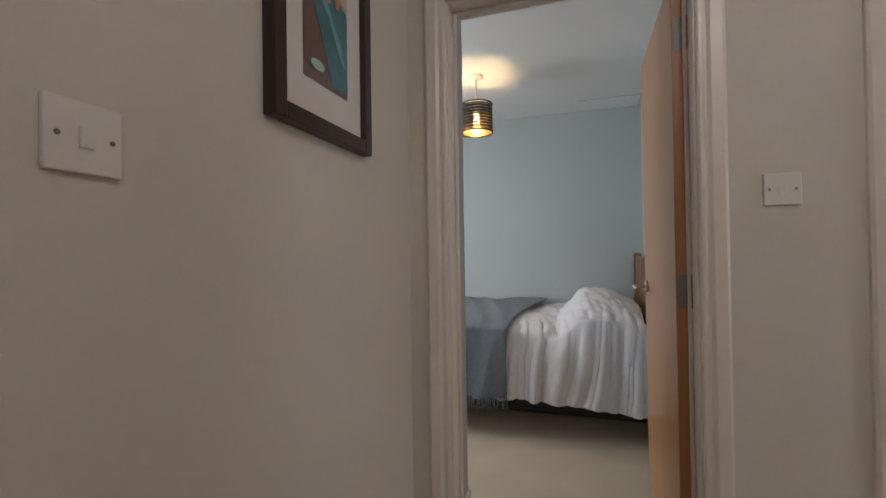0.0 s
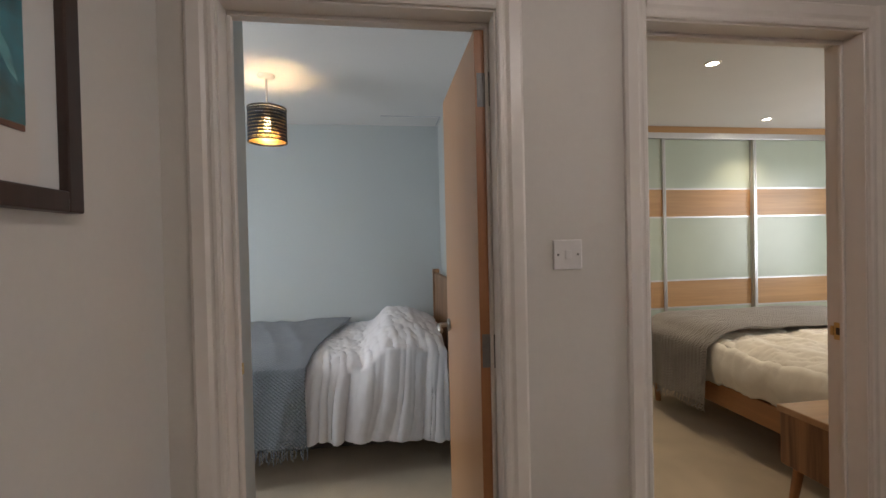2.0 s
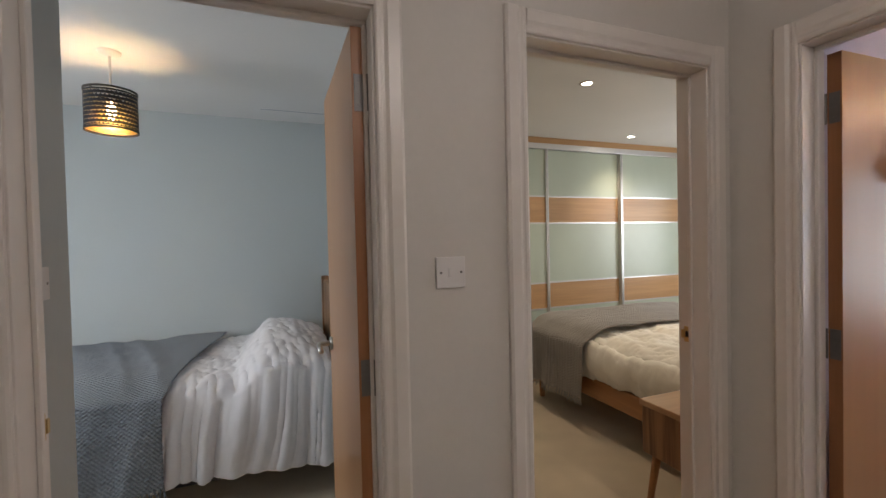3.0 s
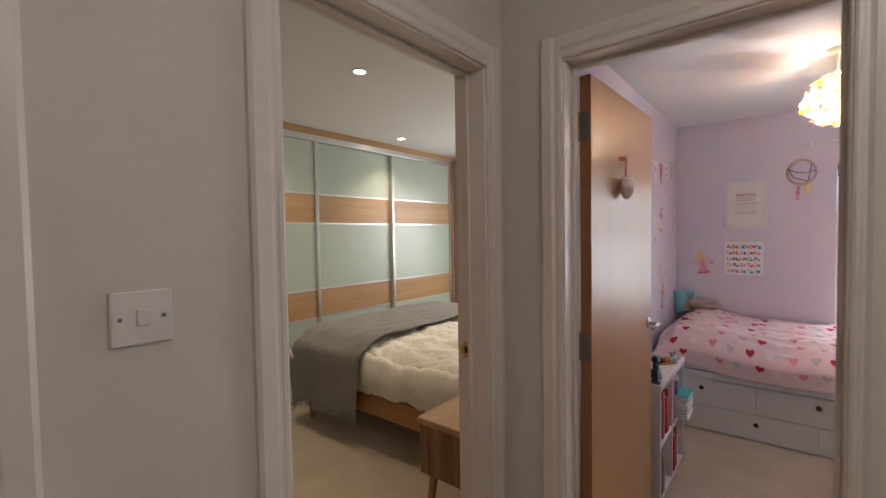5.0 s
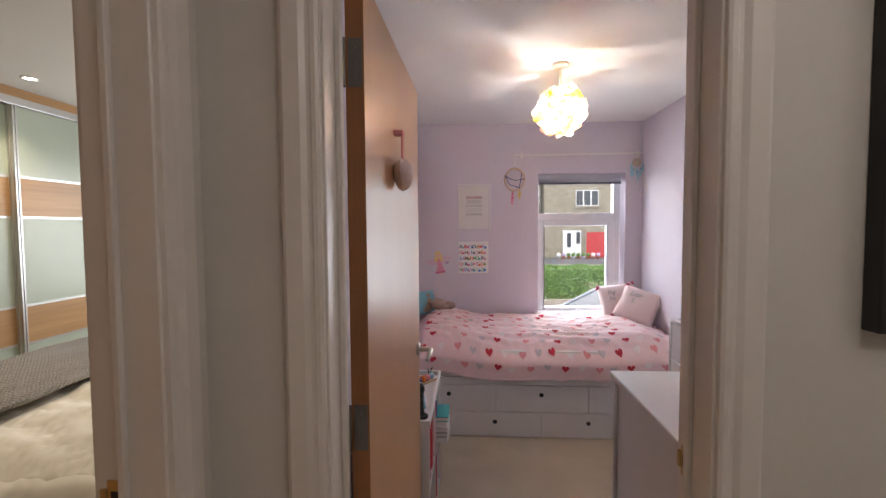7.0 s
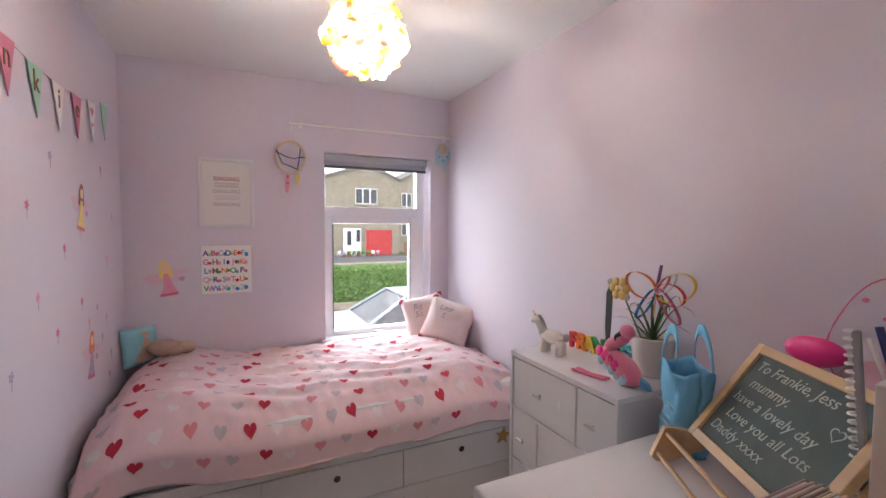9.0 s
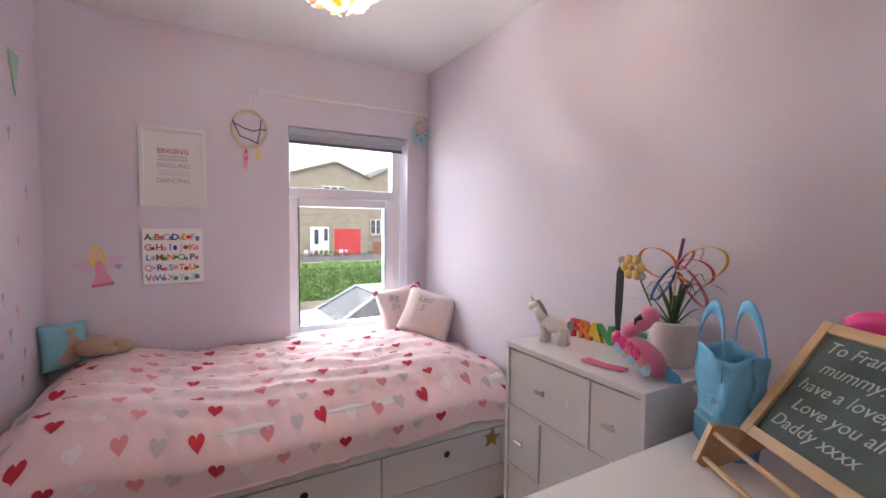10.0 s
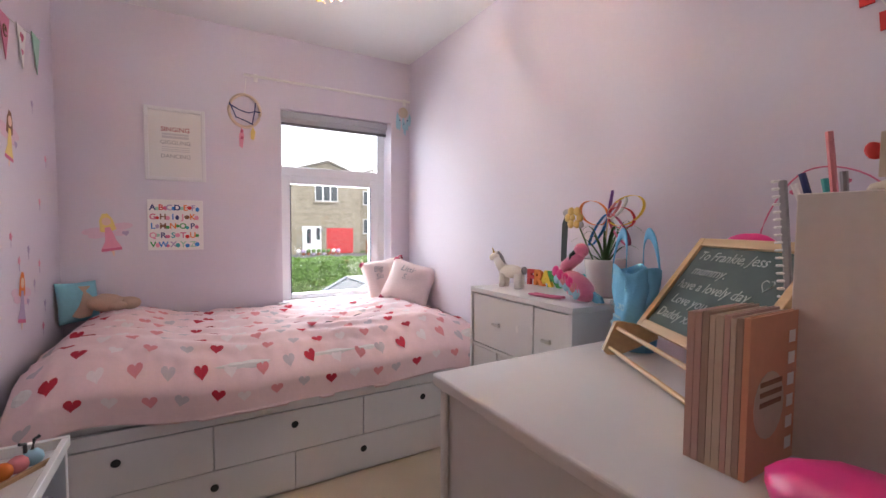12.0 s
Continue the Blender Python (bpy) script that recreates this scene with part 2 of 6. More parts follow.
def B(*boxes, bevel=0.0, seg=2):
    """One bmesh of boxes, each (x0, y0, z0, x1, y1, z1)."""
    bm = bmesh.new()
    for x0, y0, z0, x1, y1, z1 in boxes:
        m = Matrix.Translation(((x0 + x1) / 2, (y0 + y1) / 2, (z0 + z1) / 2)) @ Matrix.Diagonal((abs(x1 - x0), abs(y1 - y0), abs(z1 - z0), 1))
        bmesh.ops.create_cube(bm, size=1, matrix=m)
    if bevel:
        bmesh.ops.bevel(bm, geom=bm.edges[:], offset=bevel, segments=seg, affect="EDGES", profile=0.5)
    return bm


def tube(points, r, n=8, r2=None, cap=True):
    """A tube through points; r2: the radius at its end."""
    bm = bmesh.new()
    pts = [Vector(p) for p in points]
    rings = []
    for i, p in enumerate(pts):
        d = (pts[min(i + 1, len(pts) - 1)] - pts[max(i - 1, 0)]).normalized()
        up = Vector((0, 0, 1)) if abs(d.z) < 0.95 else Vector((1, 0, 0))
        a = d.cross(up).normalized()
        b = d.cross(a).normalized()
        f = i / max(1, len(pts) - 1)
        rr = r if r2 is None else r + (r2 - r) * f
        rings.append([bm.verts.new(p + a * rr * math.cos(2 * math.pi * k / n) + b * rr * math.sin(2 * math.pi * k / n)) for k in range(n)])
    for r0, r1 in zip(rings, rings[1:]):
        for k in range(n):
            bm.faces.new((r0[k], r0[(k + 1) % n], r1[(k + 1) % n], r1[k]))
    if cap:
        bm.faces.new(rings[0])
        bm.faces.new(rings[-1][::-1])
    return bm


def lathe(profile, n=24, m=None):
    """A turned shape from (radius, height) pairs."""
    bm = bmesh.new()
    rings = [[bm.verts.new((r * math.cos(2 * math.pi * k / n), r * math.sin(2 * math.pi * k / n), z)) for k in range(n)] for r, z in profile]
    for r0, r1 in zip(rings, rings[1:]):
        for k in range(n):
            bm.faces.new((r0[k], r0[(k + 1) % n], r1[(k + 1) % n], r1[k]))
    if m:
        bm.transform(m)
    return bm


def blob(c, r, sub=2, m=None, rough=0.0):
    bm = bmesh.new()
    bmesh.ops.create_icosphere(bm, subdivisions=sub, radius=1)
    for v in bm.verts:
        k = 1 + rough * noise.noise(v.co * 4 + Vector(c) * 9)
        v.co = Vector((v.co.x * r[0] * k, v.co.y * r[1] * k, v.co.z * r[2] * k))
    if m:
        bm.transform(m)
    bm.transform(Matrix.Translation(c))
    return bm


def join(*bms):
    out = bmesh.new()
    for b in bms:
        me = bpy.data.meshes.new("tmp")
        b.to_mesh(me)
        b.free()
        out.from_mesh(me)
        bpy.data.meshes.remove(me)
    return out


def sheet(fn, nu, nv, thick=0.0):
    """A cloth from fn(u, v) over the unit square, with thickness."""
    bm = bmesh.new()
    grid = [[bm.verts.new(fn(i / nu, j / nv)) for j in range(nv + 1)] for i in range(nu + 1)]
    for i in range(nu):
        for j in range(nv):
            bm.faces.new((grid[i][j], grid[i + 1][j], grid[i + 1][j + 1], grid[i][j + 1]))
    bm.normal_update()
    if thick:
        back = [[bm.verts.new(v.co - v.normal * thick) for v in row] for row in grid]
        for i in range(nu):
            for j in range(nv):
                bm.faces.new((back[i][j], back[i][j + 1], back[i + 1][j + 1], back[i + 1][j]))
        for i in range(nu):
            for j in (0, nv):
                bm.faces.new((grid[i][j], grid[i + 1][j], back[i + 1][j], back[i][j]))
        for j in range(nv):
            for i in (0, nu):
                bm.faces.new((grid[i][j], grid[i][j + 1], back[i][j + 1], back[i][j]))
    return bm


def outline(points, depth, m=None):
    """A flat shape with depth: points in x and z, standing on y = 0 to y = -depth."""
    bm = bmesh.new()
    a = [bm.verts.new((x, 0, z)) for x, z in points]
    b = [bm.verts.new((x, -depth, z)) for x, z in points]
    bm.faces.new(a)
    bm.faces.new(b[::-1])
    for i in range(len(a)):
        j = (i + 1) % len(a)
        bm.faces.new((a[i], a[j], b[j], b[i]))
    if m:
        bm.transform(m)
    return bm


def heart_points(s, n=22):
    out = []
    for k in range(n):
        t = 2 * math.pi * k / n
        out.append((s * 16 * math.sin(t) ** 3 / 32, s * (13 * math.cos(t) - 5 * math.cos(2 * t) - 2 * math.cos(3 * t) - math.cos(4 * t)) / 32))
    return out


def oval_points(rx, rz, n=16, cx=0.0, cz=0.0):
    return [(cx + rx * math.cos(2 * math.pi * k / n), cz + rz * math.sin(2 * math.pi * k / n)) for k in range(n)]


def lettering(name, body, size, depth, material, parent, m, align="CENTER", label="", bold=0.0, shear=0.0):
    """Words in the built-in font, turned into a mesh."""
    cu = bpy.data.curves.new(name, "FONT")
    cu.body, cu.size, cu.extrude, cu.align_x, cu.offset, cu.shear = body, size, depth, align, bold, shear
    cu.resolution_u = 3
    tmp = bpy.data.objects.new(name, cu)
    scene.collection.objects.link(tmp)
    me = bpy.data.meshes.new_from_object(tmp.evaluated_get(bpy.context.evaluated_depsgraph_get()))
    bpy.data.objects.remove(tmp)
    me.transform(m)
    me.materials.clear()
    me.materials.append(M[material])
    ob = new(name, me)
    ob.parent = parent
    return tagged(ob, label)


# ways in which flat things hang: x to the right, z up, y towards the wall
ON_EAST = -90.0   # on a wall that faces -x
ON_NORTH = 0.0    # on a wall that faces -y
ON_WEST = 90.0    # on a wall that faces +x
ON_SOUTH = 180.0  # on a wall that faces +y
FLAT = pose(0, 0, 0, 90, 0, 0)


def structure(name, bm, material, label):
    return part(name, bm, material, None, label, kind="structure", category=name.split("_")[0])


# ---- the shell ----
CE = 2.385
structure("floor", B((-2.2, -1.4, -0.12, 5.05, 4.7, 0)), "carpet", "beige cut pile carpet through hall and bedrooms")
structure("ceiling_hall", B((-0.6, -1.4, CE, 1.80, 1.572, CE + 0.1)), "ceiling_white", "white painted hall ceiling")
structure("ceiling_blue_room", B((-2.2, 1.572, CE, 0.64, 4.3, CE + 0.1)), "ceiling_white", "white painted ceiling of the blue room")
structure("ceiling_main_bedroom", B((0.64, 1.572, CE, 5.05, 4.7, CE + 0.1)), "ceiling_white", "white ceiling with small downlights")
structure("ceiling_girls_room", B((1.80, -0.7, CE, 5.1, 1.572, CE + 0.1)), "ceiling_white", "white ceiling of the pink girl's room")
AX0, AX1, BX0, BX1, CY0, CY1, HEAD = -0.333, 0.400, 0.865, 1.622, 0.590, 1.276, 1.994
LN = 0.028  # thickness of the door linings
HW = -0.480


def wall_x(name, y0, y1, x0, x1, holes, material, label):
    """A wall along x with door holes (x0, x1, head)."""
    boxes, at = [], x0
    for a, b, h in holes:
        boxes += [(at, y0, 0, a, y1, CE), (a, y0, h, b, y1, CE)]
        at = b
    boxes.append((at, y0, 0, x1, y1, CE))
    return structure(name, B(*boxes), material, label)


HA, HB = (AX0 - LN, AX1 + LN, HEAD + LN), (BX0 - LN, BX1 + LN, HEAD + LN)
wall_x("wall_north_hall", 1.512, 1.572, HW - 0.12, 1.80, [HA, HB], "hall_paint", "off-white painted hall wall with two doorways")
wall_x("wall_north_blue_room", 1.572, 1.632, -2.2, 0.64, [HA], "blue_paint", "pale blue painted wall around a doorway")
wall_x("wall_north_main_bedroom", 1.572, 1.632, 0.64, 4.85, [HB], "cream_paint", "cream painted bedroom wall around a doorway")
structure("wall_north_girls_room", B((1.80, 1.512, 0, 5.03, 1.572, CE)), "lilac_paint", "lilac painted wall with small stickers")
structure("wall_east_hall", B((1.74, -1.4, 0, 1.80, CY0 - LN, CE), (1.74, CY1 + LN, 0, 1.80, 1.512, CE), (1.74, CY0 - LN, HEAD + LN, 1.80, CY1 + LN, CE)), "hall_paint", "off-white hall wall beside the girl's doorway")
structure("wall_west_girls_room", B((1.80, -0.515, 0, 1.86, CY0 - LN, CE), (1.80, CY1 + LN, 0, 1.86, 1.512, CE), (1.80, CY0 - LN, HEAD + LN, 1.86, CY1 + LN, CE)), "lilac_paint", "lilac painted wall around the doorway")
structure("wall_south_girls_room", B((1.80, -0.635, 0, 5.03, -0.515, CE)), "lilac_paint", "lilac painted wall behind desk and chest")
WY0, WY1, WZ0, WZ1 = -0.366, 0.404, 0.655, 1.935
structure("wall_window_girls_room", B((4.908, -0.515, 0, 5.12, WY0, CE), (4.908, WY1, 0, 5.12, 1.512, CE), (4.908, WY0, 0, 5.12, WY1, WZ0), (4.908, WY0, WZ1, 5.12, WY1, CE)), "lilac_paint", "lilac painted wall with a deep window reveal")
structure("wall_west_hall", B((HW - 0.12, -1.4, 0, HW, 1.512, CE)), "hall_paint", "off-white hall wall with switch and picture")
structure("wall_south_hall", B((HW - 0.12, -1.52, 0, 1.86, -1.4, CE)), "hall_paint", "off-white wall closing the hall")
structure("wall_far_blue_room", B((-2.2, 4.10, 0, 0.64, 4.22, CE)), "blue_paint", "pale blue painted wall behind the bed")
structure("wall_east_blue_room", B((0.58, 1.632, 0, 0.64, 4.10, CE)), "blue_paint", "pale blue wall behind the headboard")
structure("wall_west_blue_room", B((-2.2, 1.632, 0, -2.08, 2.0, CE), (-2.2, 3.2, 0, -2.08, 4.10, CE), (-2.2, 2.0, 0, -2.08, 3.2, 0.85), (-2.2, 2.0, 2.05, -2.08, 3.2, CE)), "blue_paint", "pale blue wall with a window opening")
structure("wall_return_blue_room", B((-0.66, 1.632, 0, -0.412, 1.985, CE)), "blue_paint", "short pale wall return beside the doorway")
structure("wall_west_main_bedroom", B((0.64, 1.632, 0, 0.70, 4.62, CE)), "cream_paint", "cream painted bedroom wall")
# the east opening is assumed, added to hold the bedroom's fill lamp
structure("wall_east_main_bedroom", B((4.85, 1.632, 0, 5.0, 2.15, CE), (4.85, 3.35, 0, 5.0, 4.62, CE), (4.85, 2.15, 0, 5.0, 3.35, 0.85), (4.85, 2.15, 2.05, 5.0, 3.35, CE)), "cream_paint", "cream painted bedroom wall with an added, unseen window opening")
structure("wall_back_main_bedroom", B((0.64, 4.62, 0, 5.0, 4.74, CE)), "cream_paint", "plain wall behind the wardrobes")


def profile_bar(p0, p1, out, face, w=0.072, d=0.018):
    """An architrave with a stepped and rounded section from p0 to p1; out: away from the opening, face: away from the wall."""
    p0, p1, out, face = Vector(p0), Vector(p1), Vector(out), Vector(face)
    sec = [(0, 0), (0, d * 0.55), (0.006, d * 0.72), (0.014, d * 0.72), (0.018, d * 0.62), (0.024, d * 0.62), (0.034, d * 0.95), (w - 0.008, d), (w, d * 0.7), (w, 0)]
    bm = bmesh.new()
    a = [bm.verts.new(p0 + out * u + face * v) for u, v in sec]
    b = [bm.verts.new(p1 + out * u + face * v) for u, v in sec]
    for i in range(len(sec)):
        j = (i + 1) % len(sec)
        bm.faces.new((a[i], a[j], b[j], b[i]))
    bm.faces.new(a)
    bm.faces.new(b[::-1])
    return bm


def door_frame(name, m, width, depth, label, faces):
    """Lining, stop and architraves; local x along the wall, y into the far room, the opening from 0 to width."""
    t = thing(name, (0, 0, 0), label, "door frame", kind="structure")
    t.matrix_world = m
    for n, b in (("jamb", (-LN, 0, 0, 0, depth, HEAD)), ("jamb", (width, 0, 0, width + LN, depth, HEAD)), ("head_lining", (-LN, 0, HEAD, width + LN, depth, HEAD + LN))):
        part(n, B(b, bevel=0.0015, seg=1), "gloss_white", t)
    st = depth - 0.058
    for b in ((0, st, 0, 0.012, st + 0.014, HEAD - 0.012), (width - 0.012, st, 0, width, st + 0.014, HEAD - 0.012), (0, st, HEAD - 0.012, width, st + 0.014, HEAD)):
        part("door_stop", B(b, bevel=0.002, seg=1), "gloss_white", t)
    for y, f in faces:
        top = HEAD + 0.006
        part("architrave", profile_bar((-0.006, y, 0), (-0.006, y, top + 0.072), (-1, 0, 0), (0, f, 0)), "gloss_white", t)
        part("architrave", profile_bar((width + 0.006, y, 0), (width + 0.006, y, top + 0.072), (1, 0, 0), (0, f, 0)), "gloss_white", t)
        part("architrave", profile_bar((-0.006, y, top), (width + 0.006, y, top), (0, 0, 1), (0, f * 0.98, 0)), "gloss_white", t)
    return t


D2 = 0.12
FA = door_frame("door_frame_1", pose(AX0, 1.512, 0), AX1 - AX0, D2, "white gloss painted door lining and architrave", ((0, -1), (D2, 1)))
FB = door_frame("door_frame_2", pose(BX0, 1.512, 0), BX1 - BX0, D2, "white gloss painted door lining and architrave", ((0, -1), (D2, 1)))
FC = door_frame("door_frame_3", pose(1.74, CY1, 0, 0, 0, -90), CY1 - CY0, D2, "white gloss painted door lining and architrave", ((0, -1), (D2, 1)))


def strike(parent, x, y, z, s):
    p = part("strike_plate", B((x, y - 0.014, z - 0.030, x + s * 0.0025, y + 0.014, z + 0.030), (x, y + 0.014, z - 0.016, x + s * 0.006, y + 0.024, z + 0.016), bevel=0.0008, seg=1), "brass", parent, "brass strike plate")
    part("latch_hole", B((x + s * 0.0025, y - 0.007, z - 0.012, x + s * 0.0032, y + 0.007, z + 0.012)), "black", p)


strike(FB, BX1 - BX0, 0.088, 1.012, -1)
strike(FC, CY1 - CY0, 0.088, 0.985, -1)
strike(FA, 0, 0.088, 1.0, 1)


def door(name, hinge, rz, width, side, label):
    """A flush veneered leaf: local x from hinge to free edge, y = 0 to -side * 0.04."""
    t = thing(name, hinge, label, "door", kind="structure", rz=rz)
    y0, y1 = sorted((0, -side * 0.040))
    part("leaf", B((0.0015, y0, 0.008, width, y1, 1.978)), "oak_door", t, "oak veneered flush leaf")
    part("lipping", B((0, y0 + 0.0005, 0.008, 0.0014, y1 - 0.0005, 1.978)), "oak_edge", t, "darker hinge edge")
    part("lipping", B((width, y0 + 0.0005, 0.008, width + 0.004, y1 - 0.0005, 1.978)), "oak_door", t)
    for z in (1.80, 1.02, 0.22):
        h = part("hinge", join(tube([(-0.006, -side * -0.004, z - 0.05), (-0.006, -side * -0.004, z + 0.05)], 0.0065, 10), B((-0.0022, y0 + 0.004, z - 0.05, -0.0002, y1 - 0.006, z + 0.05))), "dark_steel", t, "steel butt hinge")
        for dz in (-0.033, 0, 0.033):
            part("screw", lathe([(0, 0.0008), (0.004, 0.0006), (0.0045, 0)], 10, pose(-0.0022, (y0 + y1) / 2, z + dz, 0, -90, 0)), "dark_steel", h)
    hx = width - 0.062
    for s, y in ((1, y1), (-1, y0)):
        h = part("lever_handle", join(lathe([(0, 0.010), (0.024, 0.010), (0.026, 0.007), (0.026, 0)], 20, pose(hx, y, 0.99, -90 * s, 0, 0)), tube([(hx, y, 0.99), (hx, y + s * 0.045, 0.99), (hx - 0.006, y + s * 0.053, 0.99), (hx - 0.12, y + s * 0.055, 0.988)], 0.0095, 10)), "steel", t, "brushed steel lever handle", smooth=True)
    return t


DA = door("door_1", (AX1 - 0.002, 1.584, 0), 90, 0.660, -1, "oak veneered door standing open into the blue room")
DB = door("door_2", (BX0 + 0.012, 1.634, 0), 62.5, 0.755, 1, "oak veneered door half open into the main bedroom")
DC = door("door_3", (1.872, CY1 - 0.001, 0), -1.2, 0.775, 1, "oak veneered door open against the girl's room wall")


def skirting(name, *runs):
    t = thing(name, (0, 0, 0), "white painted skirting board along the walls", "skirting board", kind="structure")
    for b in runs:
        part("board", B(b, bevel=0.004, seg=2), "gloss_white", t)


AO = 0.078
skirting("baseboard_hall", (HW, -1.4, 0, HW + 0.015, 1.495, 0.095), (AX1 + AO, 1.497, 0, BX0 - AO, 1.512, 0.095), (1.725, -1.4, 0, 1.74, CY0 - AO, 0.095))
skirting("baseboard_girls_room", (1.90, 1.497, 0, 3.86, 1.512, 0.095), (1.86, -0.515, 0, 3.86, -0.5, 0.095))
skirting("baseboard_blue_room", (-2.08, 4.085, 0, 0.58, 4.10, 0.095), (-2.08, 1.632, 0, -0.66, 1.647, 0.095), (-0.412, 1.655, 0, -0.397, 1.985, 0.095), (0.565, 1.7, 0, 0.58, 4.085, 0.095))
skirting("baseboard_main_bedroom", (BX1 + AO, 1.632, 0, 2.25, 1.647, 0.095), (3.9, 1.632, 0, 4.85, 1.647, 0.095), (0.70, 1.65, 0, 0.715, 3.9, 0.095))

# window of the girl's room
win = thing("window_1", (5.0, 0, 0), "white plastic casement window with one top light", "window", kind="structure")
fo = (0.442, -0.352)
part("window_frame", B((0, fo[1], 0.60, 0.07, fo[1] + 0.060, 1.99), (0, fo[0] - 0.060, 0.60, 0.07, fo[0], 1.99), (0, fo[1] + 0.06, 0.60, 0.07, fo[0] - 0.06, 0.655), (0, fo[1] + 0.06, 1.93, 0.07, fo[0] - 0.06, 1.99), (0, fo[1] + 0.06, 1.508, 0.07, fo[0] - 0.06, 1.580), bevel=0.004), "upvc", win)
sash = part("sash", B((-0.012, -0.300, 0.648, 0.05, -0.235, 1.520), (-0.012, 0.335, 0.648, 0.05, 0.400, 1.520), (-0.012, -0.235, 0.648, 0.05, 0.335, 0.712), (-0.012, -0.235, 1.463, 0.05, 0.335, 1.520), bevel=0.006), "upvc", win)
for b in ((-0.017, -0.235, 0.712, -0.004, -0.231, 1.463), (-0.017, 0.331, 0.712, -0.004, 0.335, 1.463)):
    part("gasket", B(b), "blind_dark", sash)
part("handle", join(B((-0.026, -0.02, 0.668, -0.012, 0.05, 0.692), bevel=0.004), tube([(-0.026, 0.035, 0.68), (-0.045, 0.03, 0.68), (-0.048, -0.075, 0.678)], 0.007, 8)), "upvc", sash, "white plastic window handle")
for y0, y1, z0, z1 in ((-0.292, 0.382, 1.580, 1.93), (-0.235, 0.335, 0.712, 1.463)):
    g = part("pane", B((0.02, y0, z0, 0.024, y1, z1)), "glass", win, "clear glass pane")
    g.visible_shadow = False
sill = structure("window_sill_1", B((4.893, WY0 - 0.03, WZ0, 5.0, WY1 + 0.03, WZ0 + 0.022), bevel=0.006), "upvc", "white window sill board")
bl = thing("roller_blind", (4.955, 0, 1.935), "grey fabric roller blind rolled up in the reveal", "blind")
part("cassette", B((-0.03, WY0 + 0.02, -0.05, 0.03, WY1 - 0.004, -0.004), bevel=0.008), "blind_grey", bl)
part("fabric_roll", tube([(0.0, WY0 + 0.03, -0.06), (0.0, WY1 - 0.01, -0.06)], 0.024, 16), "blind_grey", bl, smooth=True)
part("bottom_bar", B((-0.024, WY0 + 0.028, -0.098, -0.012, WY1 - 0.008, -0.080), bevel=0.003), "blind_dark", bl)
# both stay out of view; window_3 is added around the fill lamp
for nm, x, y0, y1 in (("window_2", -2.16, 2.0, 3.2), ("window_3", 4.93, 2.15, 3.35)):
    w = thing(nm, (x, 0, 0), "unseen white plastic window letting daylight in", "window", kind="structure")
    part("window_frame", B((0, y0, 0.85, 0.06, y0 + 0.06, 2.05), (0, y1 - 0.06, 0.85, 0.06, y1, 2.05), (0, y0, 0.85, 0.06, y1, 0.91), (0, y0, 1.99, 0.06, y1, 2.05)), "upvc", w)


# ---- hall ----
def switch(loc, rz):
    t = thing("light_switch", loc, "white plastic rocker light switch on a painted wall", "light switch", "light switches", rz=rz)
    part("plate", B((-0.043, -0.009, -0.043, 0.043, 0, 0.043), bevel=0.0025), "plastic_white", t)
    part("rocker", B((-0.0085, -0.0125, -0.013, 0.0085, -0.008, 0.013), bevel=0.0015), "plastic_white", t)
    for x in (-0.030, 0.030):
        s = part("screw", lathe([(0, 0.0012), (0.003, 0.001), (0.0035, 0)], 12, pose(x, -0.009, 0, 90, 0, 0)), "dark_steel", t)


switch((0.604, 1.512, 1.305), ON_NORTH)
switch((HW, 0.484, 1.288), ON_WEST)
switch((-0.412, 1.800, 1.305), ON_WEST)


def picture(name, loc, rz, w, h, border, depth, frame_mat, label, mount=0.0, mount_mat="mount"):
    t = thing(name, loc, label, "picture", rz=rz)
    for b in ((-w / 2, -depth, -h / 2, -w / 2 + border, 0, h / 2), (w / 2 - border, -depth, -h / 2, w / 2, 0, h / 2), (-w / 2 + border, -depth, -h / 2, w / 2 - border, 0, -h / 2 + border), (-w / 2 + border, -depth, h / 2 - border, w / 2 - border, 0, h / 2)):
        part("frame_bar", B(b, bevel=0.003), frame_mat, t)
    part("mount", B((-w / 2 + border, -depth * 0.45, -h / 2 + border, w / 2 - border, -0.002, h / 2 - border)), mount_mat, t)
    return t


def flat(name, pts, y, material, parent, depth=0.0008):
    """A thin flat shape lying proud of its picture."""
    return part(name, outline(pts, depth, Matrix.Translation((0, y, 0))), material, parent)


art = picture("framed_picture", (HW, 0.986, 1.762), ON_WEST, 0.388, 0.70, 0.036, 0.030, "dark_frame", "swimming pool print in a dark wooden frame")
pl = plain("pool_sky", (0.30, 0.42, 0.52), 0.4)
plain("pool_cloud", (0.70, 0.72, 0.74), 0.4)
plain("pool_water", (0.02, 0.17, 0.21), 0.3, spots=24, var=0.5)
plain("pool_deck", (0.15, 0.062, 0.045), 0.4, spots=14, var=0.45)
plain("pool_ripple", (0.12, 0.36, 0.40), 0.3, spots=40, var=0.4)
Y = -0.0145
ax0, ax1, az0, az1 = -0.088, 0.088, -0.232, 0.20
flat("print_sky", [(ax0, az0), (ax1, az0), (ax1, az1), (ax0, az1)], Y, "pool_sky", art)
flat("print_cloud", [(ax0, 0.02), (-0.02, 0.05), (0.05, 0.03), (ax1, 0.06), (ax1, 0.15), (0.02, 0.12), (ax0, 0.16)], Y - 0.001, "pool_cloud", art)
flat("print_deck", [(ax0, az0), (ax1, az0), (ax1, -0.17), (ax0, 0.02)], Y - 0.001, "pool_deck", art)
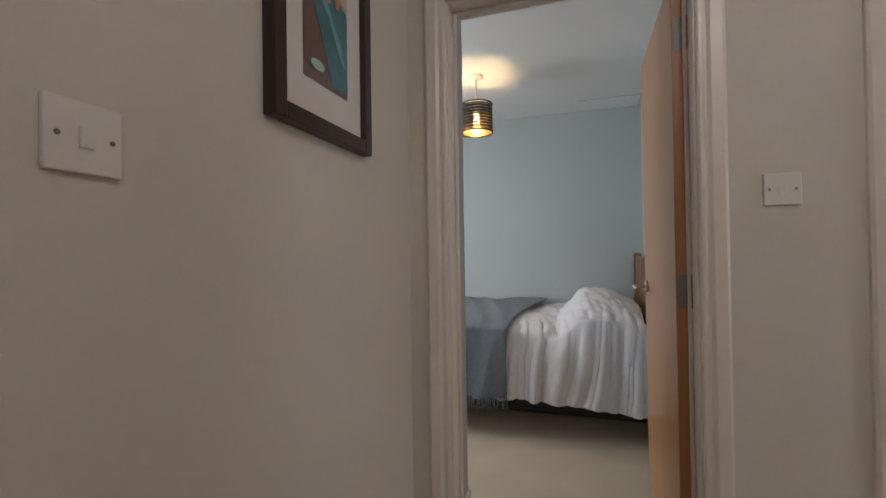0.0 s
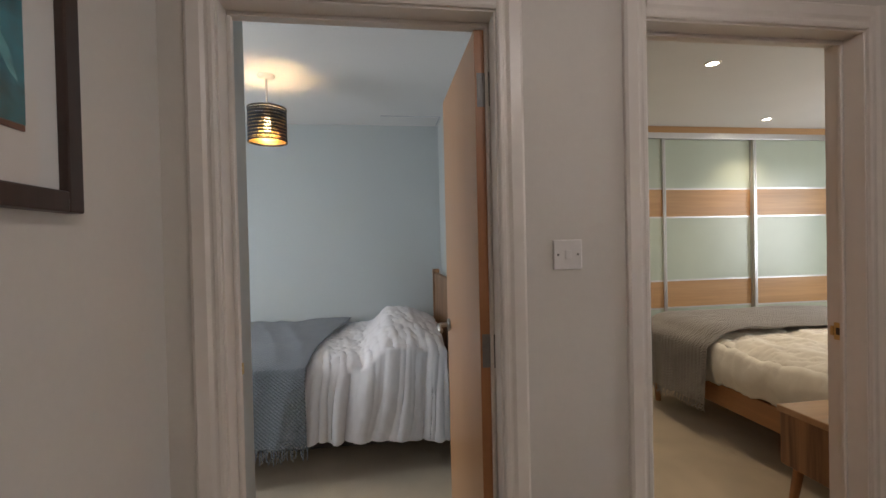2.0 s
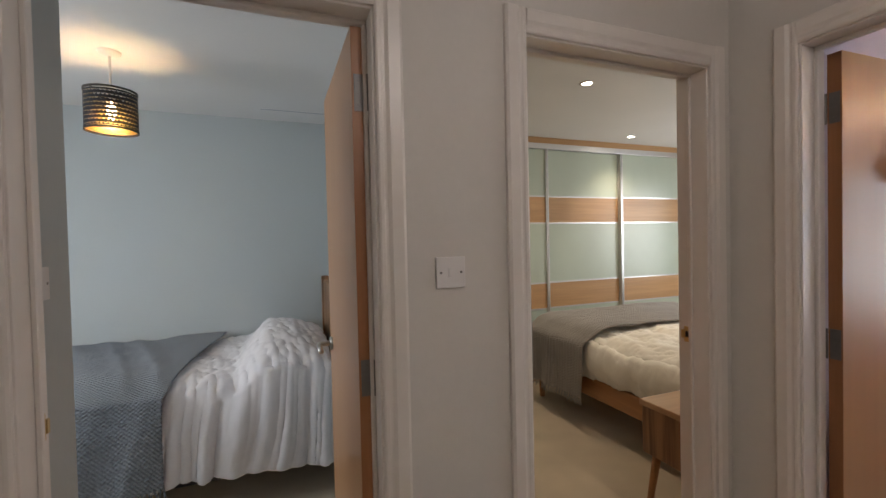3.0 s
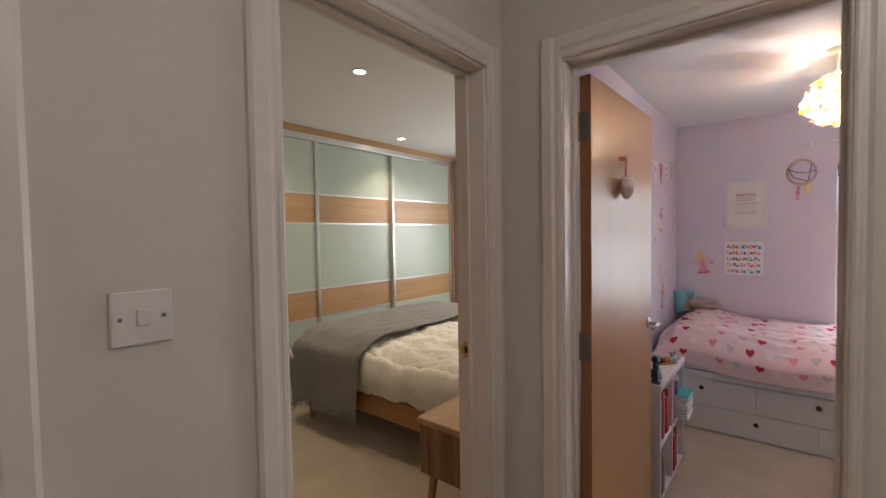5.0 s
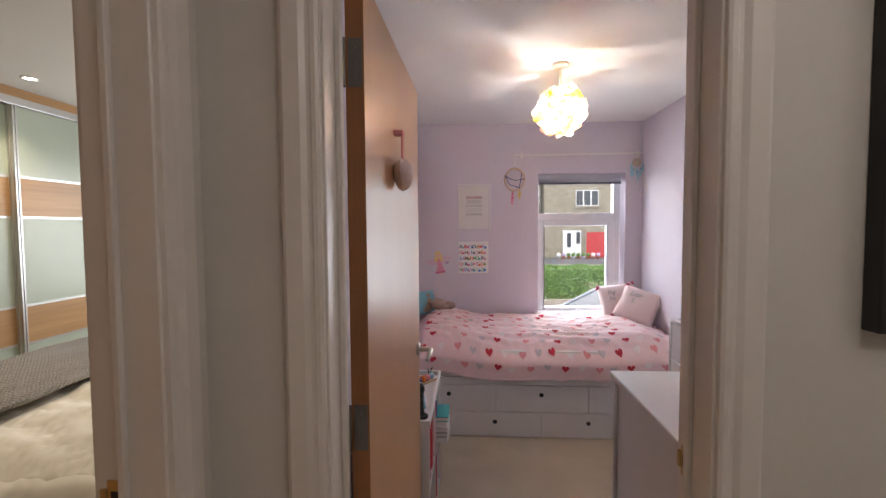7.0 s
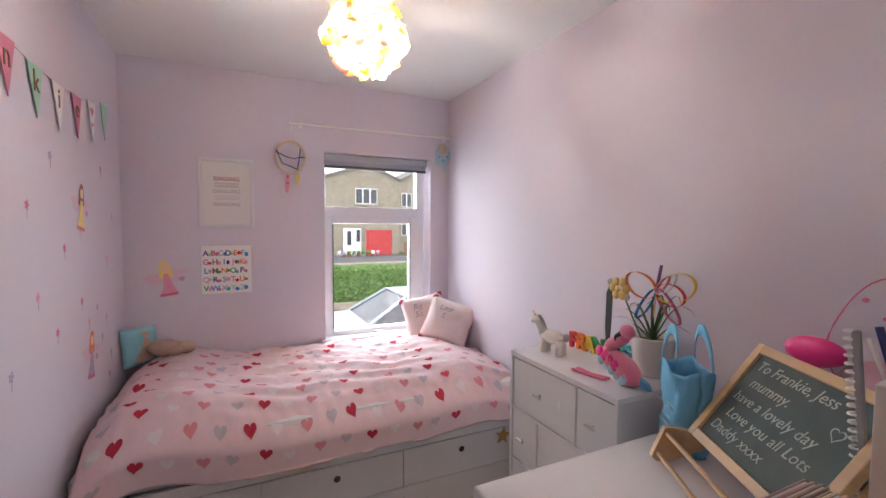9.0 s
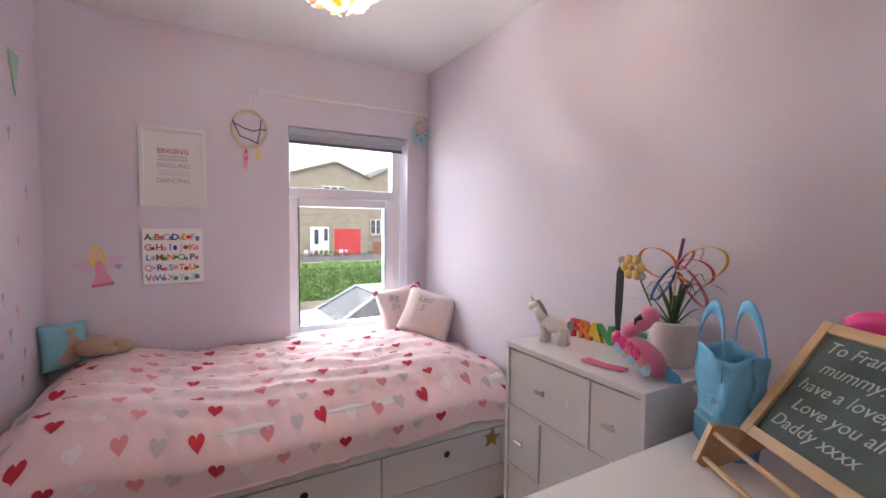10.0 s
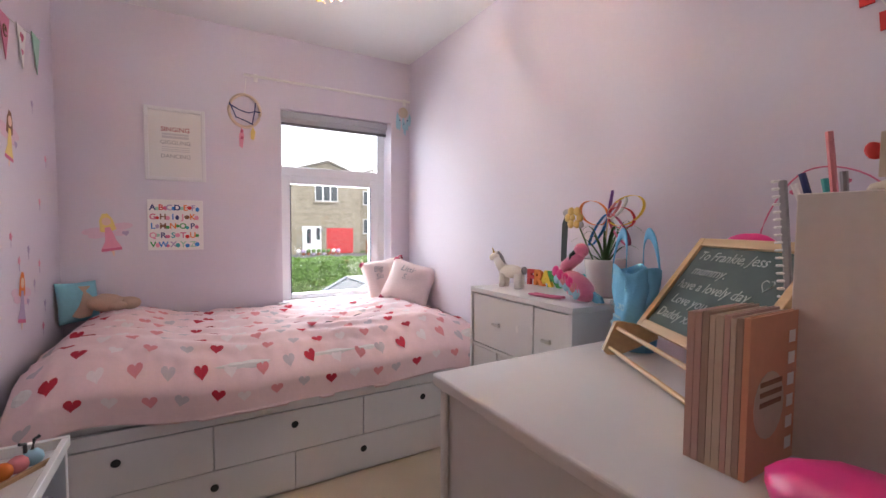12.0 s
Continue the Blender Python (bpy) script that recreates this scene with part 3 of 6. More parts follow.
flat("print_ripple", [(-0.05, 0.005), (0.0, -0.03), (0.06, -0.115), (0.075, -0.16), (0.06, -0.15), (0.0, -0.06), (-0.06, -0.005)], Y - 0.003, "pool_ripple", art)
flat("print_building", [(ax0, 0.03), (-0.05, 0.028), (-0.05, 0.06), (ax0, 0.065)], Y - 0.003, "tan_paper", art)
flat("print_roof", [(0.03, 0.036), (ax1, 0.032), (ax1, 0.046), (0.04, 0.05)], Y - 0.0042, "pool_deck", art)
flat("print_water", [(0.02, az0 + 0.01), (ax1, az0 + 0.01), (ax1, -0.02), (ax0, 0.03), (ax0, 0.0), (-0.02, -0.12)], Y - 0.002, "pool_water", art)
flat("print_wall", [(0.03, 0.0), (ax1, -0.01), (ax1, 0.035), (0.03, 0.04)], Y - 0.003, "tan_paper", art)
for x in (0.0, 0.035):
    flat("print_tower", [(x, -0.03), (x + 0.012, -0.03), (x + 0.012, 0.10), (x, 0.10)], Y - 0.004, "orange", art)
flat("print_platform", [(-0.01, 0.09), (0.06, 0.085), (0.06, 0.10), (-0.01, 0.105)], Y - 0.005, "tan_paper", art)
flat("print_badge", oval_points(0.026, 0.012, 18, -0.040, -0.195), Y - 0.004, "mint", art)
part("glazing", B((-0.176, -0.0215, -0.314, 0.176, -0.0200, 0.314)), "glass", art).visible_shadow = False

blk = picture("framed_picture", (1.74, 0.06, 1.66), ON_EAST, 0.58, 0.77, 0.022, 0.034, "black_frame", "large picture in a thin black frame")
flat("print", [(-0.17, -0.25), (0.17, -0.25), (0.17, 0.25), (-0.17, 0.25)], -0.017, "grey_print", blk)


def downlight(x, y, name="ceiling_downlight"):
    t = thing(name, (x, y, CE), "small round white recessed downlight, switched on", "downlight", "downlights")
    part("bezel", lathe([(0.047, 0), (0.047, -0.003), (0.043, -0.006), (0.034, -0.005), (0.032, 0)], 28), "plastic_white", t, smooth=True)
    part("lens", lathe([(0.032, -0.002), (0.0, -0.002)], 28), "spot_glow", t, "bright glowing lens")


# the last two, at x = 0.75, are added unseen fittings for the hall fill
for x, y in ((2.05, 2.65), (3.47, 3.70), (2.05, 3.70), (3.47, 2.65), (0.75, 0.35), (0.75, -0.75)):
    downlight(x, y)

# ---- blue room ----
drum = thing("pendant_lamp", (-0.60, 3.05, CE), "pendant lamp with black pierced metal drum shade", "pendant lamp")
part("ceiling_rose", lathe([(0.0, -0.022), (0.03, -0.022), (0.048, -0.012), (0.052, 0)], 24), "plastic_white", drum, smooth=True)
part("cord", tube([(0, 0, -0.02), (0, 0, -0.235)], 0.006, 8), "plastic_white", drum)
part("bulb", blob((0, 0, -0.30), (0.022, 0.022, 0.05), 2), "bulb", drum, smooth=True)
part("lamp_holder", tube([(0, 0, -0.205), (0, 0, -0.255)], 0.018, 12), "plastic_white", drum)
R, Z0, Z1 = 0.112, -0.400, -0.205


def scale_shade(R):
    """A drum pierced by rows of small crescents."""
    bm = bmesh.new()
    n, rows = 40, 9
    for r in range(rows):
        z0, z1 = Z0 + 0.008 + (Z1 - Z0 - 0.016) * r / rows, Z0 + 0.008 + (Z1 - Z0 - 0.016) * (r + 1) / rows
        for k in range(n):
            a0 = 2 * math.pi * (k + 0.5 * (r % 2)) / n
            a1 = a0 + 2 * math.pi / n
            am = (a0 + a1) / 2
            f = lambda a, z: bm.verts.new((R * math.cos(a), R * math.sin(a), z))
            h, q = z1 - z0, (a1 - a0)
            o = [(a0, z0), (am, z0), (a1, z0), (a1, z1), (am, z1), (a0, z1)]
            i = [(a0 + 0.14 * q, z0 + 0.48 * h), (am, z0 + 0.18 * h), (a1 - 0.14 * q, z0 + 0.48 * h), (a1 - 0.14 * q, z0 + 0.66 * h), (am, z0 + 0.36 * h), (a0 + 0.14 * q, z0 + 0.66 * h)]
            vo, vi = [f(*p) for p in o], [f(*p) for p in i]
            for j in range(6):
                m = (j + 1) % 6
                bm.faces.new((vo[j], vo[m], vi[m], vi[j]))
    return bm


part("shade", scale_shade(R), "black", drum, "black pierced metal shade", smooth=True)
part("shade_lining", scale_shade(R - 0.002), "brass", drum, "gold inner lining", smooth=True)
for z in (Z0, Z1):
    part("rim", lathe([(R - 0.004, z - 0.004), (R + 0.002, z - 0.004), (R + 0.002, z + 0.006), (R - 0.004, z + 0.006), (R - 0.004, z - 0.004)], 40), "black", drum)
for k in range(3):
    a = 2 * math.pi * k / 3
    part("spoke", tube([(0, 0, Z1 - 0.01), (R * math.cos(a), R * math.sin(a), Z1 - 0.004)], 0.002, 6), "black", drum)

hatch = thing("ceiling_panel", (0.32, 3.95, CE), "white painted access panel in the ceiling", "ceiling panel", kind="structure")
part("panel", B((-0.24, -0.13, -0.006, 0.235, 0.135, 0), bevel=0.002), "ceiling_white", hatch)
part("gap", B((-0.24, -0.136, -0.003, 0.242, -0.131, 0), (0.236, -0.131, -0.003, 0.242, 0.135, 0)), "blind_grey", hatch)


def fold(x, s=1.0):
    return s * (noise.noise(Vector((x * 9.0, 0.3, 0))) + 0.6 * noise.noise(Vector((x * 21.0, 4.3, 0))))


def crease(x, y, s):
    return s * (noise.noise(Vector((x * 5, y * 7, 1.7))) + 0.5 * abs(noise.noise(Vector((x * 13 + y * 6, y * 9, 5.1)))) + 0.25 * noise.noise(Vector((x * 30, y * 26, 8.0))))


# bed of the blue room: runs along x, its side at y = 2.88
bedA = thing("double_bed", (-0.45, 3.46, 0), "double bed with wooden headboard, base coloured dark as underbed shade", "bed")
# recessed block, coloured dark to give the shadow under the bed
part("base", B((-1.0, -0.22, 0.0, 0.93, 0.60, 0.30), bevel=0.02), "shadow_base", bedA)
part("mattress", B((-1.0, -0.53, 0.302, 0.93, 0.61, 0.56), bevel=0.05, seg=3), "mattress", bedA)
part("headboard", B((0.955, -0.56, 0.10, 0.995, 0.60, 1.10), bevel=0.012), "acacia", bedA, "dark wooden headboard")
for y in (-0.55, 0.55):
    part("headboard_post", B((0.945, y - 0.03, 0.0, 1.0, y + 0.03, 1.13), bevel=0.008), "acacia", bedA)
def ridge(x, seed):
    return 1 - 2.2 * abs(noise.noise(Vector((x, seed, 0.5))))


def duvet_a(u, v):
    """u from the foot to the pillows, v from the far wall over the top and down the side."""
    x = -1.46 + 1.90 * u
    s = v * 1.57
    puff = 0.045 * math.sin(math.pi * min(1, u * 1.02))
    k = min(1.0, max(0.0, (x + 0.10) / 0.22))
    pil = 0.20 * k * k * (3 - 2 * k) * (1 - 0.35 * max(0.0, (x - 0.25) / 0.19))
    top = 0.625 + puff
    if s < 1.13:
        y = 4.05 - s
        e = max(0.0, (s - 0.95) / 0.18)
        z = top + pil * max(0.0, math.sin(math.pi * min(1, max(0.0, (4.15 - y) / 1.35)))) ** 0.5 + 0.026 * crease(x, y, 1.0) + 0.014 * ridge(x * 9 - 5 * y, 7.0) * (0.4 + 0.6 * e) + 0.014 * (0.3 + e) * ridge(x * 20 + 3 * y, 2.0)
        z -= 0.05 * e * e
        return Vector((x, y - 0.02 * e, z))
    d = s - 1.13
    f = d / 0.44
    hem = 0.03 * noise.noise(Vector((x * 3.2, 7, 0))) + 0.012 * noise.noise(Vector((x * 11, 3, 0)))
    wob = x + 0.30 * d * noise.noise(Vector((x * 2.6, 2.0, d * 1.5))) + 0.10 * d
    fo = 0.42 * ridge(wob * 7.0, 1.0) + 0.42 * ridge(wob * 13 + 0.8 * d, 3.0) + 0.26 * ridge(wob * 27 + 1.5 * d, 9.0) * (1 - 0.6 * f) + 0.10 * noise.noise(Vector((x * 24, d * 14, 2)))
    return Vector((x, 2.885 - 0.040 * math.sin(min(1, f * 2.5) * math.pi / 2) - 0.058 * fo * min(1, 0.25 + f * 1.3), top - 0.06 - d * 0.86 + hem * f + pil * 0.75 * max(0.0, 1 - f) ** 1.3))


cov = thing("duvet", (0, 0, 0), "rumpled white cotton duvet draped over the bed side", "duvet")
part("duvet_cover", sheet(duvet_a, 320, 130, 0.018), "cotton_white", cov, smooth=True)


def throw_a(u, v):
    x = -1.49 + 1.12 * u
    lean = 0.16 * (1 - min(1.0, v / 0.72)) * u
    s = v * 1.60
    if s < 1.13:
        y = 4.05 - s
        e = max(0.0, (s - 0.95) / 0.18)
        return Vector((x + lean, y - 0.066 * e, 0.728 + 0.010 * crease(x, y, 1.0) + 0.010 * ridge(6 * x + 2.5 * y, 5.0) - 0.008 - 0.055 * e * e))
    f = (s - 1.13) / 0.47
    return Vector((x, 2.806 - 0.030 * min(1, f * 3) - 0.030 * ridge(x * 5 + 0.5 * f, 6.0) * (0.3 + 0.7 * f), 0.668 - 0.425 * f))


thr = thing("bed_throw", (0, 0, 0), "grey woven throw with fringe over the bed foot", "throw")
part("cloth", sheet(throw_a, 120, 120, 0.008), "throw_grey", thr, smooth=True)


def fringe(points, length, material, parent, seed, out):
    """Knotted tassels along a hem, joined."""
    rnd, bms = random.Random(seed), []
    for p in points:
        p = Vector(p)
        k = [p + Vector((rnd.uniform(-0.006, 0.006), rnd.uniform(-0.006, 0.006), 0.004)), p + Vector((rnd.uniform(-0.01, 0.01), 0, -length * 0.5)) + Vector(out) * rnd.uniform(0, 0.01), p + Vector((rnd.uniform(-0.015, 0.015), 0, -length * rnd.uniform(0.8, 1.1))) + Vector(out) * rnd.uniform(0, 0.02)]
        bms.append(tube(k, 0.0045, 5, 0.0025))
    part("fringe", join(*bms), material, parent, "knotted fringe", kind="stuff")


fringe([Vector(throw_a(k / 95, 1.0)) for k in range(96)], 0.075, "throw_grey", thr, 3, (0, -1, 0))

# ---- main bedroom ----
WF = 3.97
ward = thing("sliding_wardrobe", (0.72, WF, 0), "wall-wide sliding wardrobe in pale green glass and oak", "wardrobe")
part("carcass", B((0.0, 0.07, 0.0, 3.90, 0.63, 2.30)), "cream_paint", ward)
part("fascia", B((0.0, 0.0, 2.325, 3.92, 0.06, CE - 0.001), bevel=0.002), "oak_band", ward, "oak fascia strip")
part("end_panel", B((3.885, -0.01, 0.0, 3.925, 0.07, 2.325), bevel=0.002), "oak_edge", ward, "oak end panel")
part("top_track", B((0.0, -0.004, 2.272, 3.885, 0.065, 2.325), bevel=0.003), "alu", ward)
part("bottom_track", B((0.0, -0.002, 0.0, 3.885, 0.065, 0.035), bevel=0.003), "alu", ward)
part("plinth", B((0.0, -0.006, 0.0, 3.885, -0.0025, 0.02)), "oak_band", ward)
for k, (x0, x1) in enumerate(((0.02, 1.01), (0.995, 1.955), (1.94, 2.89), (2.87, 3.88))):
    y = 0.006 if k % 2 else 0.032
    d = part("door", B((x0, y + 0.008, 0.04, x1, y + 0.024, 2.27)), "cream_paint", ward)
    for z0, z1, m in ((0.045, 0.690, "green_glass"), (0.705, 0.945, "oak_band"), (0.960, 1.535, "green_glass"), (1.550, 1.800, "oak_band"), (1.815, 2.268, "green_glass")):
        part("panel", B((x0 + 0.028, y + 0.004, z0, x1 - 0.028, y + 0.0075, z1)), m, d, "pale green glass panel" if m == "green_glass" else "oak veneer band")
    for z in (0.690, 0.945, 1.535, 1.800):
        part("divider", B((x0 + 0.028, y + 0.001, z, x1 - 0.028, y + 0.0078, z + 0.015)), "alu", d)
    for xx in (x0, x1 - 0.028):
        part("stile", B((xx, y - 0.010, 0.04, xx + 0.010, y + 0.007, 2.27), (xx + 0.018, y - 0.010, 0.04, xx + 0.028, y + 0.007, 2.27), (xx + 0.010, y - 0.002, 0.04, xx + 0.018, y + 0.007, 2.27)), "alu", d, "aluminium grip stile")

# bed: head against the wall at y = 1.64, foot towards the wardrobe
bedB = thing("double_bed", (3.06, 2.68, 0), "low oak double bed with white bedding", "bed")
for b in ((-0.78, -1.0, 0.22, -0.745, 1.02, 0.365), (0.745, -1.0, 0.22, 0.78, 1.02, 0.365), (-0.745, 0.985, 0.22, 0.745, 1.02, 0.365)):
    part("rail", B(b, bevel=0.006), "oak_rail", bedB, "warm oak side rail")
for x in (-0.74, 0.74):
    for y in (-0.93, 0.93):
        part("leg", tube([(x, y, 0.0), (x, y, 0.24)], 0.022, 12, 0.032), "oak_rail", bedB)
part("slat_base", B((-0.744, -1.0, 0.30, 0.744, 0.984, 0.33)), "oak_rail", bedB)
part("headboard", B((-0.80, -1.03, 0.22, 0.80, -1.0, 1.02), bevel=0.01), "oak_rail", bedB)
part("mattress", B((-0.74, -0.99, 0.332, 0.74, 0.98, 0.54), bevel=0.05, seg=3), "cotton_cream", bedB)


def duvet_b(u, v):
    y = 1.72 + 1.78 * u
    L = 0.20 + 1.52 + 0.20
    s = v * L
    z0 = 0.625 + 0.030 * crease(y * 1.2, s * 1.3, 1.0) + 0.012 * ridge(s * 4 + 1.5 * y, 4.0) + 0.009 * ridge(s * 9 - 4 * y, 6.0)
    if s < 0.20:
        f = 1 - s / 0.20
        return (2.275 - 0.035 * math.sin(f * math.pi) - 0.02 * fold(y * 0.7, f), y, z0 - 0.05 - 0.20 * f + 0.02 * fold(y, f) + 0.04 * (1 - f))
    if s < 1.72:
        x = 2.275 + (s - 0.2)
        e = min(1.0, min(x - 2.275, 3.795 - x) / 0.12)
        return (x, y, z0 - 0.045 * (1 - e) ** 2 + 0.03 * math.sin(math.pi * (x - 2.275) / 1.52))
    f = (s - 1.72) / 0.20
    return (3.80 + 0.035 * math.sin(f * math.pi), y, z0 - 0.05 - 0.22 * f)


dv = thing("duvet", (0, 0, 0), "rumpled cream white duvet tucked over the mattress", "duvet")
part("duvet_cover", sheet(duvet_b, 150, 150, 0.02), "cotton_cream", dv, smooth=True)
for k, x in enumerate((2.66, 3.42)):
    pw = thing("pillow", (x, 1.90, 0.665), "plump white pillow at the bed head", "pillow", "pillows")
    part("pillow_cover", blob((0, 0, 0.05), (0.33, 0.20, 0.085), 3, rough=0.12), "cotton_cream", pw, smooth=True)


def throw_b(u, v):
    """u along the bed, v across it, from the near hem over the top to the far hem."""
    y = 2.98 + 0.80 * u - 0.10 * (1 - v)
    L = 0.50 + 1.54 + 0.50
    s = v * L
    rib = 0.007 * math.sin(y * 2 * math.pi / 0.035)
    if s < 0.50:
        f = 1 - s / 0.50
        flare = 0.050 * fold(y * 0.8 + 2, 1.0) * f
        b = math.sin(min(1.0, f * 5.0) * math.pi / 2)
        p = Vector((2.285 - 0.10 * b - flare - rib, y + 0.02 * f, 0.668 - 0.50 * f ** 1.15 * (0.86 + 0.10 * u)))
    elif s < 2.04:
        x = 2.290 + (s - 0.5) * 0.98
        q = Vector(duvet_b(min(1, (y - 1.72) / 1.78), (0.2 + min(1.515, max(0.002, x - 2.275))) / 1.92))
        e = min(1.0, (x - 2.290) / 0.16)
        p = Vector((x, y, max(q.z, 0.680) + 0.040 + rib + 0.012 * fold(y + 0.3 * x, 1.0) - 0.035 * (1 - e) ** 2))
    else:
        f = (s - 2.04) / 0.50
        p = Vector((3.85, y, 0.645 - 0.50 * f))
    if y > 3.62:
        p.z -= 1.3 * (y - 3.62)
    return p


tb = thing("bed_throw", (0, 0, 0), "grey-brown ribbed knitted throw with fringe over the bed", "throw")
part("cloth", sheet(throw_b, 150, 110, 0.010), "throw_taupe", tb, smooth=True)
fringe([Vector(throw_b(k / 75, 0.0)) for k in range(76)], 0.05, "throw_taupe", tb, 5, (-1, 0, 0))

ns = thing("bedside_table", (2.015, 1.83, 0), "small wooden bedside table with splayed legs", "bedside table")
part("body", B((-0.205, -0.17, 0.335, 0.215, 0.178, 0.565), bevel=0.004), "acacia", ns, "streaked dark wood body")
part("tabletop", B((-0.215, -0.178, 0.566, 0.225, 0.186, 0.596), bevel=0.005), "acacia_top", ns, "paler wooden top")
part("drawer_front", B((-0.19, 0.180, 0.36, 0.20, 0.192, 0.545), bevel=0.003), "acacia", ns)
for x in (-1, 1):
    for y in (-1, 1):
        part("leg", tube([(0.16 * x, 0.13 * y, 0.336), (0.20 * x, 0.16 * y, 0.0)], 0.021, 12, 0.012), "oak_rail", ns, "tapered splayed leg")

# ---- girl's room ----
bedC = thing("storage_bed", (3.88, 0, 0), "white storage bed with two rows of drawers", "bed")
Y0, Y1 = -0.507, 1.488
part("body", B((0.02, Y0, 0.0, 1.02, Y1, 0.40)), "white_board", bedC)
part("top_rail", B((0.0, Y0, 0.374, 0.02, Y1, 0.425), bevel=0.003), "white_board", bedC)
part("headboard_panel", B((0.02, Y1 - 0.02, 0.402, 1.02, Y1, 0.52), bevel=0.003), "white_board", bedC)
gaps = [Y0, -0.415, 0.218, 0.851, Y1]
for a, b, h in ((Y0, -0.417, None), (-0.413, 0.216, -0.100), (0.220, 0.849, 0.535), (0.853, Y1, 1.168)):
    d = part("drawer_front", B((0.0, a, 0.186, 0.0195, b, 0.369), bevel=0.002), "white_board", bedC)
    if h is not None:
        part("finger_hole", lathe([(0, 0.0006), (0.0135, 0.0006), (0.0155, 0)], 20, pose(0.0, h, 0.306, 0, -90, 0)), "black", d, "dark round finger hole")
for a, b, hs in ((Y0, 0.534, (0.217,)), (0.536, Y1, (0.851,))):
    d = part("lower_drawer_front", B((0.004, a, 0.012, 0.0195, b, 0.182), bevel=0.002), "white_board", bedC)
    for h in hs:
        part("finger_hole", lathe([(0, 0.0006), (0.0135, 0.0006), (0.0155, 0)], 20, pose(0.004, h, 0.112, 0, -90, 0)), "black", d, "dark round finger hole")
part("mattress", B((0.03, Y0 + 0.02, 0.402, 1.0, Y1 - 0.03, 0.60), bevel=0.04, seg=3), "mattress", bedC)


DV = 0.92 + 0.215


def duvet_c(u, v):
    """u from the pillow end (y small) to the foot, v from the window wall over the edge down the front."""
    y = -0.500 + 1.975 * u
    s = v * DV
    hump = 0.060 * math.exp(-((y - 1.22) / 0.20) ** 2) + 0.03 * math.exp(-((y + 0.2) / 0.25) ** 2)
    slump = 0.05 * max(0.0, (-0.25 - y) / 0.25) + 0.07 * max(0.0, (y - 1.36) / 0.12)
    if s < 0.92:
        x = 4.885 - s
        e = max(0.0, (s - 0.74) / 0.18)
        rid = 0.015 * math.sin(46 * (x - 0.25 * y) + 3 * noise.noise(Vector((x * 3, y * 3, 0)))) * max(0, noise.noise(Vector((x * 2.2, y * 2.2, 3))) + 0.35) * (1 - 0.7 * e)
        z = 0.665 + hump - slump + 0.016 * crease(x * 0.8, y * 0.8, 1.0) + rid - 0.055 * e ** 2
        return Vector((x, y, z))
    d = s - 0.92
    f = d / 0.215
    b = math.sin(min(1.0, f * 2.0) * math.pi / 2)
    z = 0.665 + hump - slump - 0.055 + 0.016 * crease(3.965 * 0.8, y * 0.8, 1.0) * (1 - f) - d * (0.93 - 0.25 * slump) + 0.010 * noise.noise(Vector((y * 3, 3, 3))) * f
    return Vector((3.965 - 0.115 * b + 0.012 * fold(y * 0.5 + 5, f), y, max(0.425, z)))


du = thing("duvet", (0, 0, 0), "pink duvet printed with red, coral and grey hearts", "duvet")
part("duvet_cover", sheet(duvet_c, 200, 110, 0.012), "cotton_pink", du, smooth=True)


def duvet_hearts():
    """Printed hearts, laid on the cover in staggered rows."""
    rnd = random.Random(11)
    cols = ["red_print", "grey_heart_print", "coral_print", "pale_print"]
    bms = {c: bmesh.new() for c in cols}
    du_, dv_ = 0.0008 / 1.975, 0.0008 / DV
    row = 0
    s = 0.05
    while s < DV - 0.035:
        k = 0
        y = 0.05 + (0.5 * (row % 2)) * 0.112
        while y < 1.93:
            c = cols[(k * 1 + row * 3 // 2 + (row // 2)) % 4]
            size = 0.052 if c == "red_print" else 0.050
            a = rnd.uniform(-0.35, 0.35)
            cy, cs = y + rnd.uniform(-0.012, 0.012), s + rnd.uniform(-0.010, 0.010)
            bm = bms[c]

            def at(px, pz):
                qx, qz = px * math.cos(a) - pz * math.sin(a), px * math.sin(a) + pz * math.cos(a)
                u, v = min(1, max(0, (cy + qx) / 1.975)), min(0.999, max(0, (cs - qz) / DV))
                p = duvet_c(u, v)
                n = (duvet_c(min(1, u + du_), v) - p).cross(duvet_c(u, min(1, v + dv_)) - p)
                n.normalize()
                if n.z < 0 and abs(n.z) > 0.3 or (abs(n.z) <= 0.3 and n.x > 0):
                    n = -n
                return bm.verts.new(p + n * 0.0035)
            pts = heart_points(size, 18)
            ring = [at(*p) for p in pts]
            mid = [at(p[0] * 0.5, p[1] * 0.5) for p in pts]
            cen = at(0, 0)
            for i in range(len(pts)):
                j = (i + 1) % len(pts)
                bm.faces.new((ring[i], ring[j], mid[j], mid[i]))
                bm.faces.new((mid[i], mid[j], cen))
            k += 1
            y += 0.112
        row += 1
        s += 0.090
    for c in cols:
        part("heart_print", bms[c], c, du, c.replace("_", " ").replace(" print", "") + " printed hearts", smooth=True, kind="stuff")


duvet_hearts()


